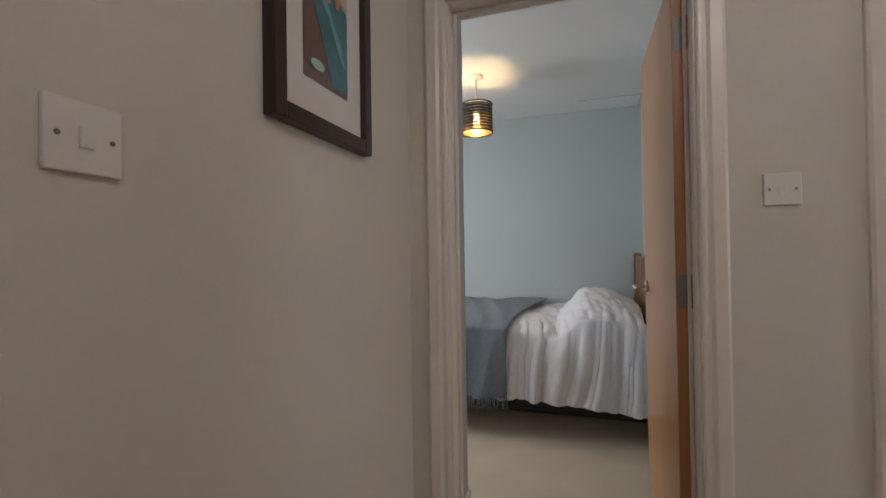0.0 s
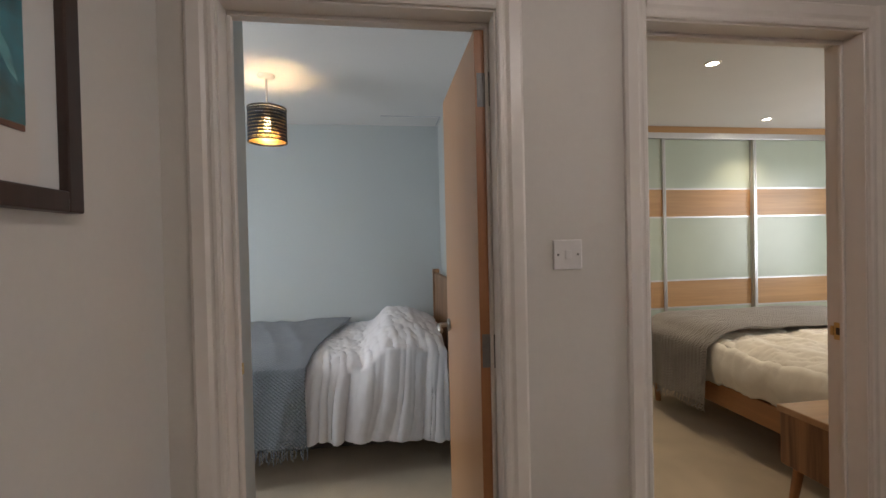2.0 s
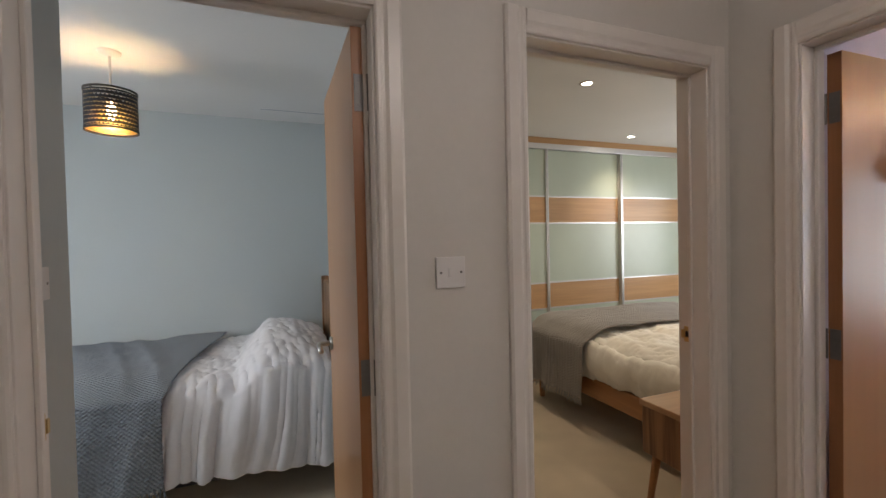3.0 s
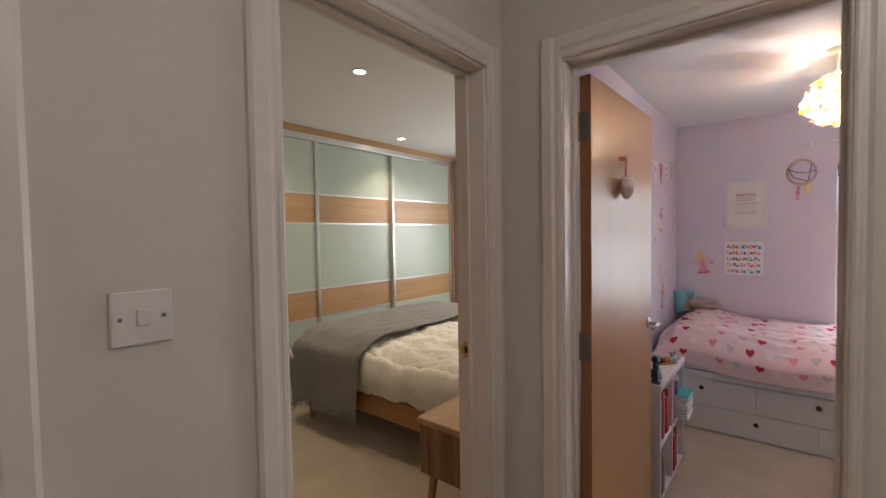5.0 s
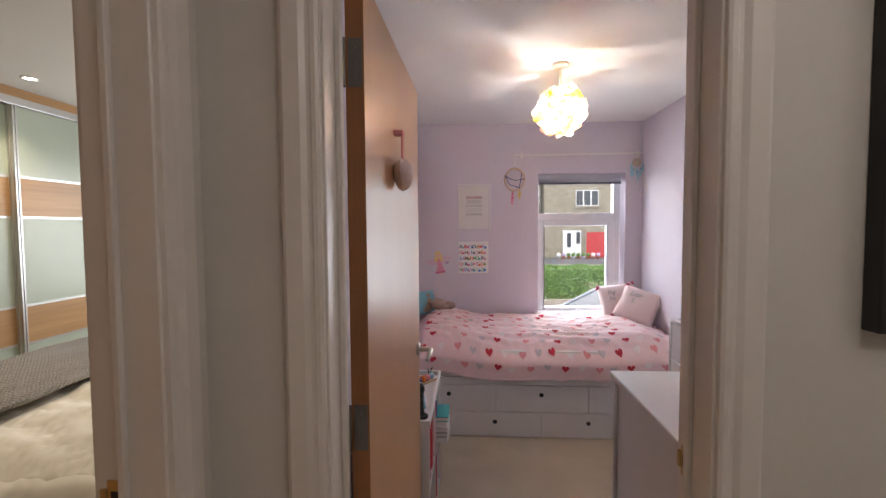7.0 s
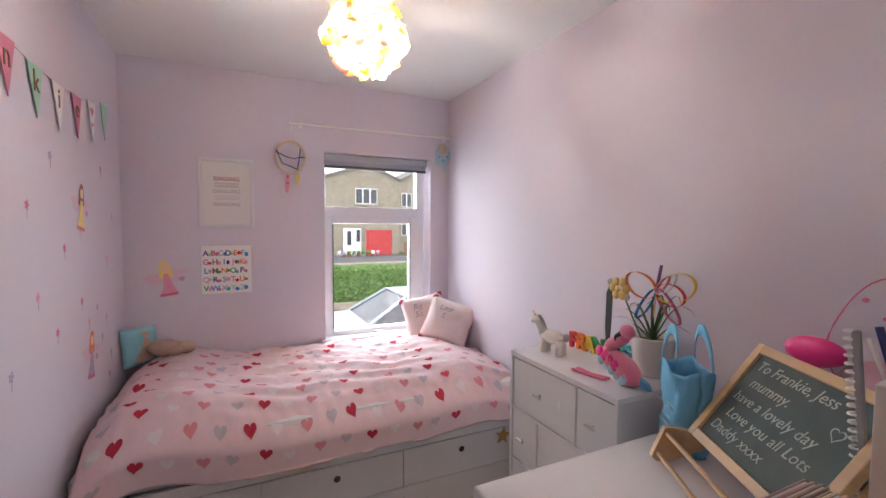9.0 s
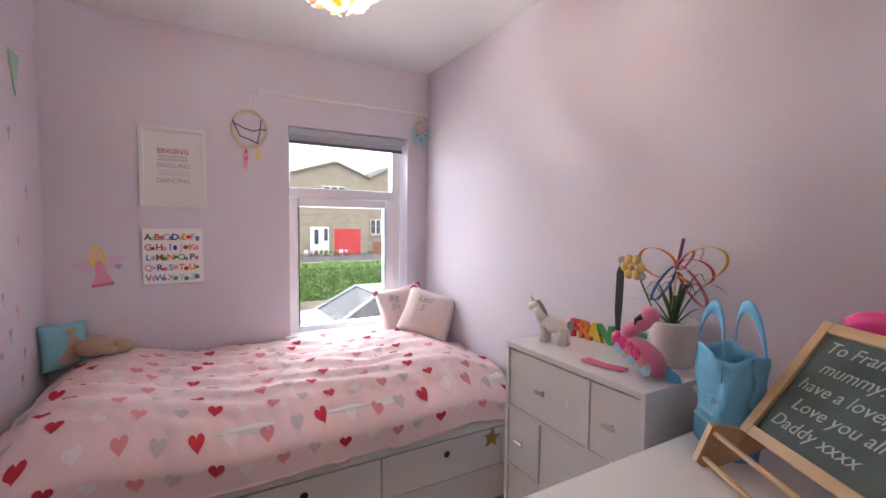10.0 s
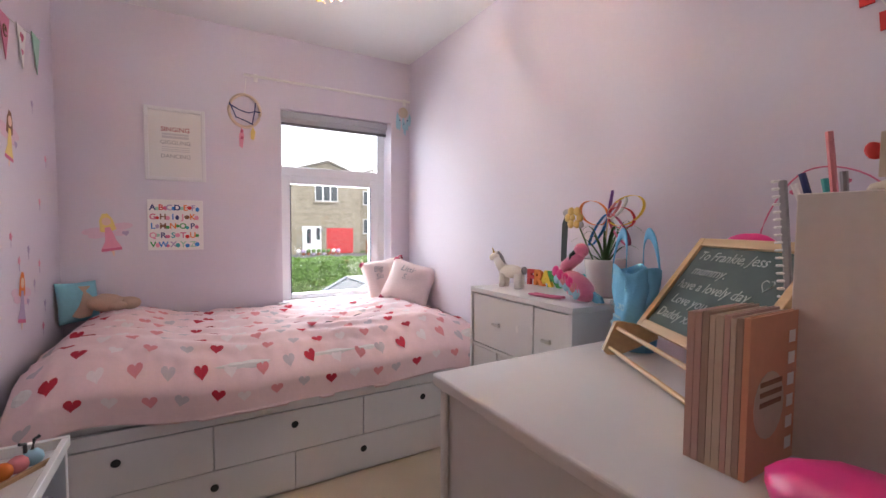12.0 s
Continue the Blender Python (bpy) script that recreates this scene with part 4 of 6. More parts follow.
def cushion(name, loc, rot, w, h, t, material, label, n=20):
    ob = thing(name, loc, label, "cushion")
    ob.matrix_world = pose(*loc, *rot)

    def side(sgn):
        def fn(u, v):
            a, b = 2 * u - 1, 2 * v - 1
            k = ((1 - a ** 4) * (1 - b ** 4)) ** 0.5
            pinch = 1 - 0.06 * (1 - abs(a * b))
            return (a * w / 2 * pinch, sgn * t / 2 * k * (1 + 0.12 * noise.noise(Vector((a * 2, b * 2, sgn + loc[0])))), b * h / 2 * pinch)
        return fn
    bm = join(sheet(side(1), n, n), sheet(side(-1), n, n))
    bmesh.ops.remove_doubles(bm, verts=bm.verts[:], dist=0.0005)
    part("cover", bm, material, ob, smooth=True)
    return ob


c1 = cushion("cushion", (4.78, -0.275, 0.800), (-22, -10, ON_EAST - 8), 0.31, 0.31, 0.12, "cushion_cream", "cream fleece cushion with dark red pompoms")
c2 = cushion("cushion", (4.605, -0.372, 0.790), (-30, 14, ON_EAST - 42), 0.33, 0.31, 0.13, "cushion_cream", "cream fleece cushion with red pompoms and lettering")
for c, hw in ((c1, 0.142), (c2, 0.147)):
    for sx in (-1, 1):
        for sz in (-1, 1):
            part("pompom", blob((sx * hw, 0, sz * hw), (0.020, 0.020, 0.020), 2, rough=0.35), "pom_red", c, "fluffy dark red pompom", smooth=True)
lettering("lettering", "Big\nSis", 0.055, 0.001, "grey_print", c1, pose(-0.05, -0.059, 0.06, 90, 0, 0), shear=0.2)
lettering("lettering", "Little\nSis", 0.055, 0.001, "grey_print", c2, pose(-0.02, -0.064, 0.055, 90, 0, 0), shear=0.2)

whale = cushion("cushion", (4.795, 1.425, 0.780), (-10, 0, ON_EAST + 34), 0.18, 0.21, 0.08, "teal_plush", "turquoise cushion with a grey dolphin motif")
part("motif", outline([(-0.06, -0.07), (-0.03, -0.085), (0.02, -0.08), (0.045, -0.03), (0.035, 0.02), (0.01, 0.05), (0.035, 0.075), (-0.02, 0.078), (0.0, 0.045), (-0.015, 0.0), (-0.03, -0.03)], 0.002, Matrix.Translation((0.01, -0.041, 0))), "beige_plush", whale, "grey dolphin shape")
toy = thing("soft_toy", (4.72, 1.30, 0.735), "beige plush toy lying on the bed", "soft toy")
part("plush", join(blob((0, 0, 0.045), (0.055, 0.08, 0.045), 3, rough=0.15), blob((0.0, -0.10, 0.035), (0.045, 0.05, 0.035), 2, rough=0.15), blob((-0.03, -0.05, 0.03), (0.03, 0.05, 0.025), 2)), "beige_plush", toy, smooth=True)

star = thing("star_ornament", (3.872, -0.345, 0.330), "gold star ornament hanging on the bed front", "ornament", rz=ON_EAST, ry=8)
part("star", outline([((0.05 if k % 2 == 0 else 0.021) * math.sin(math.pi * k / 5), (0.05 if k % 2 == 0 else 0.021) * math.cos(math.pi * k / 5)) for k in range(10)], 0.006), "gold", star)

# pendant with petals
pet = thing("pendant_lamp", (3.50, 0.50, CE), "ball pendant lamp of yellow and pink heart petals", "pendant lamp")
part("ceiling_rose", lathe([(0.0, -0.026), (0.035, -0.026), (0.045, -0.018), (0.047, 0)], 24), "plastic_white", pet, smooth=True)
part("cord", tube([(0, 0, -0.024), (0, 0, -0.22)], 0.0035, 8), "plastic_white", pet)
part("lamp_holder", tube([(0, 0, -0.19), (0, 0, -0.235)], 0.017, 12), "plastic_white", pet)
part("bulb", blob((0, 0, -0.268), (0.032, 0.032, 0.036), 2), "bulb", pet, "glowing bulb", smooth=True)
PETALS = []
for nm, c in (("petal_yellow", (0.80, 0.60, 0.10)), ("petal_cream", (0.82, 0.72, 0.38)), ("petal_orange", (0.80, 0.42, 0.16)), ("petal_pink", (0.80, 0.34, 0.30))):
    m = mat(nm, c, 0.6, 40, 0.06, 0.0)
    nt = m.node_tree
    tr, ad, out = nt.nodes.new("ShaderNodeBsdfTranslucent"), nt.nodes.new("ShaderNodeMixShader"), nt.nodes["Material Output"]
    tr.inputs[0].default_value = (*[q * 0.42 for q in c], 1)
    ad.inputs[0].default_value = 0.35
    nt.links.new(nt.nodes["Principled BSDF"].outputs[0], ad.inputs[1])
    nt.links.new(tr.outputs[0], ad.inputs[2])
    nt.links.new(ad.outputs[0], out.inputs[0])
    M[nm] = m
    PETALS.append(nm)
PM = []
for nm in PETALS:
    bm = bmesh.new()
    pts = heart_points(0.078, 16)
    vs = [bm.verts.new((x, y, -5.0 * (x * x) - 1.5 * y * y)) for x, y in pts]
    cc = bm.verts.new((0, 0, 0.0))
    for i in range(len(vs)):
        bm.faces.new((vs[i], vs[(i + 1) % len(vs)], cc))
    me = bpy.data.meshes.new("petal")
    for f in bm.faces:
        f.smooth = True
    bm.to_mesh(me)
    bm.free()
    me.materials.append(M[nm])
    PM.append(me)
rnd = random.Random(4)
NP = 96
for k in range(NP):
    z = 1 - 2 * (k + 0.5) / NP
    a = k * 2.39996
    rr = math.sqrt(1 - z * z)
    n = Vector((rr * math.cos(a), rr * math.sin(a), z))
    q = n.to_track_quat("Z", "Y").to_matrix().to_4x4()
    ob = new("petal", PM[rnd.choice((0, 0, 1, 1, 2, 3))])
    ob.parent = pet
    ob.matrix_local = Matrix.Translation(Vector((0, 0, -0.268)) + n * rnd.uniform(0.118, 0.142)) @ q @ pose(0, 0, 0, rnd.uniform(-45, 45), rnd.uniform(-45, 45), rnd.uniform(0, 360))

# curtain rail
rail = thing("curtain_pole", (4.872, 0.02, 2.098), "thin white curtain pole above the window", "curtain pole")
part("pole", tube([(0, -0.52, 0), (0, 0.60, 0)], 0.008, 10), "plastic_white", rail)
for y in (-0.49, 0.53):
    part("bracket", join(tube([(0, y, 0), (0.036, y, 0)], 0.006, 8), B((0.028, y - 0.012, -0.025, 0.036, y + 0.012, 0.025), bevel=0.003)), "plastic_white", rail)


# wall pictures
pic = picture("framed_print", (4.908, 0.982, 1.642), ON_EAST, 0.300, 0.412, 0.020, 0.022, "white_board", "white framed print with lines of words", mount_mat="mount")
plain("print_red", (0.40, 0.10, 0.10), 0.8)
lettering("lettering", "SINGING", 0.036, 0.0006, "print_red", pic, pose(0, -0.0115, 0.073, 90, 0, 0), bold=0.0004)
for z, h in ((0.052, 0.011), (0.034, 0.013)):
    flat("word_bar", [(-0.066, z), (0.066, z), (0.066, z + h), (-0.066, z + h)], -0.0105, "mount" if z == 0 else plain("print_pale", (0.55, 0.52, 0.53), 0.8), pic)
lettering("lettering", "GIGGLING", 0.032, 0.0006, "grey_print", pic, pose(0, -0.0115, 0.000, 90, 0, 0))
for z in (-0.018, -0.030, -0.040):
    flat("word_bar", [(-0.068, z), (0.068, z), (0.068, z + 0.004), (-0.068, z + 0.004)], -0.0105, "print_pale", pic)
lettering("lettering", "DANCING", 0.032, 0.0006, "grey_print", pic, pose(0, -0.0115, -0.078, 90, 0, 0))

abc = thing("alphabet_canvas", (4.908, 0.990, 1.180), "white canvas with coloured alphabet letters and pictures", "canvas", rz=ON_EAST)
part("canvas", B((-0.137, -0.020, -0.145, 0.137, 0, 0.145), bevel=0.003), "paper", abc)
cols = ["mint", "red", "pink", "navy", "orange", "teal", "rose", "brown", "green", "blue", "lilac"]
rows = ["ABCDEF", "GHIJK", "LMNOP", "QRSTU", "VWXYZ"]
rnd = random.Random(8)
for r, line in enumerate(rows):
    for c, ch in enumerate(line):
        x, z = -0.112 + 0.224 * c / (len(line) - 0.4), 0.085 - 0.053 * r
        lettering("letter", ch, 0.045, 0.0006, rnd.choice(cols), abc, pose(x, -0.021, z, 90, 0, 0), bold=0.001)
        part("small_picture", outline(oval_points(rnd.uniform(0.009, 0.014), rnd.uniform(0.009, 0.014), 9, x + 0.021, z + rnd.uniform(0.006, 0.016)), 0.0008, Matrix.Translation((0, -0.0205, 0))), rnd.choice(cols), abc)


def fairy(loc, rz, s, dress, hair, label, tilt=0):
    t = thing("fairy_sticker", loc, label, "wall sticker", rz=rz, ry=tilt)
    f = lambda n, p, y, m: part(n, outline([(x * s, z * s) for x, z in p], 0.0006, Matrix.Translation((0, -y, 0))), m, t)
    for sx in (-1, 1):
        f("wing", oval_points(0.055, 0.020, 14, sx * 0.060, 0.022 + 0.006 * sx), 0.0005, "wing_print")
        f("wing", oval_points(0.042, 0.016, 14, sx * 0.050, -0.008), 0.0007, "wing_print")
    f("hair", [(-0.035, 0.01), (-0.03, 0.07), (-0.012, 0.105), (0.012, 0.105), (0.03, 0.07), (0.037, 0.015), (0.0, 0.0)], 0.0014, hair)
    f("face", oval_points(0.020, 0.022, 14, 0, 0.062), 0.0022, "skin")
    f("dress", [(-0.012, 0.03), (0.012, 0.03), (0.028, -0.045), (0.045, -0.085), (-0.045, -0.085), (-0.022, -0.045)], 0.0022, dress)
    f("hem", [(-0.045, -0.085), (0.045, -0.085), (0.046, -0.100), (-0.046, -0.100)], 0.0024, "rose")
    f("leg", [(-0.004, -0.100), (0.010, -0.100), (0.006, -0.128), (0.0, -0.128)], 0.0016, "skin")
    f("small_heart", [(0.075 + x, -0.012 + z) for x, z in heart_points(0.034, 14)], 0.0012, "lilac")
    return t


plain("wing_print", (0.70, 0.50, 0.60), 0.7)
fairy((4.908, 1.305, 1.135), ON_EAST, 1.0, "pink", "lemon", "fairy wall sticker in a pink dress", -8)
fairy((4.25, 1.512, 1.52), ON_NORTH, 0.95, "lemon", "brown", "fairy wall sticker in a yellow dress", 10)
fairy((4.31, 1.512, 0.88), ON_NORTH, 1.0, "lilac", "orange", "fairy wall sticker in a lilac dress", 10)
rnd = random.Random(21)
for k, (x, z) in enumerate(((4.55, 1.70), (4.72, 1.48), (4.60, 1.27), (4.22, 1.12), (4.30, 1.02), (4.42, 1.06), (4.56, 0.99), (4.48, 0.91), (4.62, 0.80), (4.58, 0.70), (4.05, 1.35), (3.95, 1.05), (3.80, 1.20), (3.75, 1.50), (3.60, 1.0), (3.5, 1.35), (3.95, 1.68), (3.42, 1.62))):
    st = thing("flower_sticker", (x, 1.512, z), "small pink flower wall sticker", "wall sticker", "flower stickers", rz=ON_NORTH)
    c = rnd.choice(("rose", "lilac", "rose", "pink"))
    q = []
    for j in range(20):
        r = 0.017 * (0.75 + 0.35 * math.cos(5 * 2 * math.pi * j / 20))
        q.append((r * math.cos(2 * math.pi * j / 20), 0.012 + r * math.sin(2 * math.pi * j / 20)))
    part("bloom", outline(q, 0.0008), c, st)
    part("stem", outline([(-0.0015, -0.03), (0.0015, -0.03), (0.0015, 0.0), (-0.0015, 0.0)], 0.0006), "lilac", st)

# bunting
bun = thing("bunting", (3.54, 1.508, 1.96), "fabric bunting spelling a name on the wall", "bunting", rz=ON_NORTH)
part("string", tube([(x, 0, 0.02 + 0.055 * (x / 1.1 - 0.5) ** 2 * 4 - 0.03 + 0.03 * x) for x in [0.1 * k for k in range(-6, 13)]], 0.002, 6), "paper", bun)
for k, (m, ch) in enumerate((("mint", "F"), ("pink", "r"), ("paper", "a"), ("rose", "n"), ("mint", "k"), ("paper", "i"), ("rose", "e"), ("paper", ""), ("mint", ""))):
    x = -0.48 + 0.195 * k
    z = 0.02 + 0.055 * (x / 1.1 - 0.5) ** 2 * 4 - 0.03 + 0.03 * x
    fl = part("pennant", outline([(x - 0.058, z), (x + 0.058, z), (x + 0.004, z - 0.17)], 0.003), m if m != "rose" else plain("pennant_rose", (0.62, 0.22, 0.32), 0.9), bun)
    if ch:
        lettering("letter", ch, 0.10, 0.001, "brown", fl, pose(x, -0.004, z - 0.085, 90, 0, 0))
    elif k == 7:
        part("heart", outline([(x + a, z - 0.04 + b) for a, b in heart_points(0.045, 14)], 0.001, Matrix.Translation((0, -0.003, 0))), "rose", fl)
        part("heart", outline([(x + a, z - 0.10 + b) for a, b in heart_points(0.026, 14)], 0.001, Matrix.Translation((0, -0.003, 0))), "rose", fl)

# dream catchers
dc = thing("dream_catcher", (4.895, 0.615, 1.885), "wall hanging hoop with pink and yellow feathers", "dream catcher", rz=ON_EAST)
part("hoop", tube([(0.088 * math.cos(a), 0, 0.098 * math.sin(a)) for a in [2 * math.pi * k / 32 for k in range(33)]], 0.009, 8), plain("straw", (0.66, 0.52, 0.40), 0.9), dc, "wrapped straw-coloured hoop", smooth=True)
for p in ([(-0.088, -0.008, 0.03), (-0.03, -0.010, 0.0), (0.02, -0.010, -0.012), (0.055, -0.01, 0.002), (0.088, -0.008, 0.0)], [(0.06, -0.01, 0.055), (0.055, -0.01, 0.0), (0.04, -0.01, -0.075)], [(-0.085, -0.010, 0.04), (-0.05, -0.010, -0.045), (0.0, -0.01, -0.06), (0.045, -0.010, -0.08)]):
    part("cord", tube(p, 0.0035, 6), "navy", dc)
part("hanger", tube([(0, 0, 0.098), (0.01, 0, 0.20)], 0.0025, 6), "paper", dc)
for x, z, m, l in ((-0.02, -0.10, "pink", 0.13), (0.045, -0.09, "lemon", 0.085)):
    part("feather", outline([(x, z), (x + 0.014, z - l * 0.4), (x + 0.004, z - l), (x - 0.014, z - l * 0.9), (x - 0.014, z - l * 0.4)], 0.003), m, dc)
part("bead", blob((-0.018, -0.006, -0.125), (0.010, 0.006, 0.012), 1), "rose", dc)
part("bead", blob((-0.018, -0.006, -0.165), (0.011, 0.006, 0.010), 1), "rose", dc)
d2 = thing("dream_catcher", (4.890, -0.455, 2.02), "small dream catcher with pale blue feathers", "dream catcher", rz=ON_EAST)
part("hoop", tube([(0.034 * math.cos(a), 0, 0.034 * math.sin(a)) for a in [2 * math.pi * k / 24 for k in range(25)]], 0.005, 8), "tan_paper", d2, smooth=True)
part("web", outline(oval_points(0.033, 0.033, 20), 0.0015), "tan_paper", d2)
plain("feather_blue", (0.36, 0.60, 0.70), 0.9)
for k, (x, z) in enumerate(((-0.045, -0.02), (-0.03, -0.06), (0.0, -0.05), (0.032, -0.055), (0.05, -0.02), (0.012, -0.09), (-0.05, -0.055))):
    part("feather", outline([(x, z + 0.02), (x + 0.012, z - 0.02), (x + 0.004, z - 0.075), (x - 0.010, z - 0.06), (x - 0.012, z - 0.015)], 0.003, Matrix.Translation((0, -0.001 * k, 0))), "feather_blue", d2)
for x, z in ((0.03, -0.055), (0.0, -0.085), (-0.03, -0.06)):
    part("bead", blob((x, -0.010, z), (0.006, 0.005, 0.006), 1), "navy", d2)

# door hanger
hh = thing("heart_hanger", (2.185, 1.234, 1.620), "padded fabric heart hanging on the door by a ribbon", "ornament", rz=ON_NORTH - 1.2)
part("heart", sheet(lambda u, v: (lambda q: (q[0], -0.030 - 0.028 * (1 - u * u) ** 0.5, q[1] - 0.01))((heart_points(0.098, 40)[int(round(v * 40)) % 40][0] * u, heart_points(0.098, 40)[int(round(v * 40)) % 40][1] * u)), 8, 40), "cushion_cream", hh, "cream padded heart", smooth=True)
part("heart_back", sheet(lambda u, v: (lambda q: (q[0], -0.030 + 0.026 * (1 - u * u) ** 0.5, q[1] - 0.01))((heart_points(0.098, 40)[int(round(v * 40)) % 40][0] * u, heart_points(0.098, 40)[int(round(v * 40)) % 40][1] * u)), 8, 40), "cushion_cream", hh, smooth=True)
part("ribbon", B((-0.012, -0.030, 0.03, -0.002, -0.027, 0.105), (0.002, -0.030, 0.03, 0.012, -0.027, 0.105), (-0.014, -0.032, 0.095, 0.014, -0.001, 0.108), bevel=0.001, seg=1), "coral_print", hh, "pink ribbon")

# bookcase behind the door
bc = thing("bookcase", (2.71, 1.19, 0), "low white open bookcase filled with books and toys", "bookcase")
W, Dp, Hh = 0.63, 0.305, 0.625
for b in ((0, 0, 0, 0.018, Dp, Hh), (W - 0.018, 0, 0, W, Dp, Hh), (W / 2 - 0.009, 0.002, 0.04, W / 2 + 0.009, Dp, Hh - 0.018)):
    part("upright", B(b, bevel=0.0015, seg=1), "white_board", bc)
for z in (0.022, 0.315, Hh - 0.018):
    part("shelf", B((0.0185, 0.002, z, W - 0.0185, Dp, z + 0.018), bevel=0.0015, seg=1), "white_board", bc)
part("back_panel", B((0.0185, Dp - 0.006, 0.04, W - 0.0185, Dp, Hh - 0.018)), "white_board", bc)
for b in ((-0.004, -0.006, Hh, 0.010, Dp, Hh + 0.026), (W - 0.010, -0.006, Hh, W + 0.004, Dp, Hh + 0.026), (0.010, -0.006, Hh, W - 0.010, 0.008, Hh + 0.026)):
    part("top_lip", B(b, bevel=0.0015, seg=1), "white_board", bc)


def book(loc, w, h, d, cover, label, rz=0.0, ry=0.0, group="books"):
    """An upright book: x is its thickness, y its depth away from the spine."""
    t = thing("book", loc, label, "book", group, rz=rz, ry=ry)
    part("cover", outline([(0, 0), (w, 0), (w, d), (w - 0.002, d), (w - 0.002, 0.002), (0.002, 0.002), (0.002, d), (0, d)], h, pose(0, 0, 0, -90, 0, 0)), cover, t)
    part("pages", B((0.002, 0.004, 0.003, w - 0.002, d - 0.003, h - 0.003)), "paper", t, "white page block")
    return t


rnd = random.Random(33)
BK = ["red", "navy", "white_board", "tan_paper", "teal", "rose", "grey_print", "paper", "purple", "red"]
for cx, base in ((0.022, 0.041), (0.325, 0.041), (0.022, 0.334), (0.325, 0.334)):
    x = cx
    end = cx + (0.20 if base > 0.2 else 0.13)
    while x < end:
        w = rnd.uniform(0.010, 0.026)
        c = rnd.choice(BK)
        book((2.71 + x, 1.19 + rnd.uniform(0.004, 0.02), base), w, rnd.uniform(0.19, 0.245), rnd.uniform(0.16, 0.2), c, "thin children's book standing in the bookcase")
        x += w + 0.0015
for k in range(5):
    t = thing("book", (3.235 + 0.004 * k, 1.135 + 0.006 * (k % 2), 0.334 + 0.026 * k), "white book lying flat in a stack", "book", "stacked books")
    part("cover", outline([(-0.09, 0), (0.075, 0), (0.075, 0.025), (-0.09, 0.025), (-0.09, 0.022), (0.072, 0.022), (0.072, 0.003), (-0.09, 0.003)], 0.22, Matrix.Translation((0, 0.22, 0))), ("paper", "grey_print", "white_board", "paper", "teal")[k], t)
    part("pages", B((-0.086, 0.003, 0.003, 0.072, 0.217, 0.022)), "paper", t)
for k, (x, m) in enumerate(((2.90, "rose"), (3.20, "pink"), (3.27, "paper"))):
    t = thing("soft_toy", (x, 1.25, 0.041), "small plush toy sitting in the bookcase", "soft toy", "bookcase toys")
    part("plush", join(blob((0, 0, 0.05), (0.045, 0.04, 0.05), 2, rough=0.2), blob((0, -0.01, 0.12), (0.035, 0.032, 0.035), 2), blob((-0.025, -0.01, 0.15), (0.012, 0.008, 0.014), 1), blob((0.025, -0.01, 0.15), (0.012, 0.008, 0.014), 1)), m, t, smooth=True)
# toys on its top
tz = Hh
fig = thing("toy_figure", (2.80, 1.235, tz), "dark toy figurine on a green round base", "toy", "toys on the bookcase")
part("figure", join(lathe([(0.0, 0), (0.032, 0), (0.034, 0.006), (0.028, 0.012), (0, 0.013)], 16), tube([(0, 0, 0.012), (0.004, 0, 0.06), (-0.004, 0.0, 0.11)], 0.016, 10, 0.010), blob((0, 0, 0.13), (0.020, 0.018, 0.022), 2), tube([(0, 0, 0.09), (0.03, -0.005, 0.07), (0.036, -0.01, 0.11)], 0.006, 6), tube([(0, 0, 0.09), (-0.03, 0.005, 0.075)], 0.006, 6), blob((0.01, 0.01, 0.05), (0.024, 0.022, 0.03), 2, rough=0.3)), "black", fig)
fig2 = thing("toy_figure", (2.90, 1.25, tz), "blue and white toy figurine", "toy", "toys on the bookcase")
part("figure", join(lathe([(0.0, 0), (0.03, 0), (0.022, 0.05), (0.01, 0.08), (0, 0.085)], 14), blob((0, 0, 0.10), (0.018, 0.018, 0.02), 2), tube([(0, 0, 0.07), (0.03, 0, 0.09)], 0.005, 6), tube([(0, 0, 0.07), (-0.03, 0, 0.05)], 0.005, 6)), "feather_blue", fig2, smooth=True)
cater = thing("toy_caterpillar", (3.215, 1.250, tz), "wooden toy with coloured balls on a stick", "toy", "toys on the bookcase", rz=-37)
part("stick", B((-0.07, -0.012, 0, 0.07, 0.0, 0.010), bevel=0.002), "pine", cater)
for k, m in enumerate(("navy", "orange", "coral_print", "feather_blue")):
    part("ball", blob((-0.05 + 0.032 * k, 0.014, 0.022), (0.020, 0.020, 0.020), 2), m, cater, smooth=True)
part("antenna", join(tube([(0.045, 0.014, 0.04), (0.05, 0.014, 0.062), (0.062, 0.014, 0.064)], 0.004, 6), tube([(0.03, 0.014, 0.04), (0.03, 0.014, 0.06), (0.018, 0.014, 0.065)], 0.004, 6)), "black", cater)

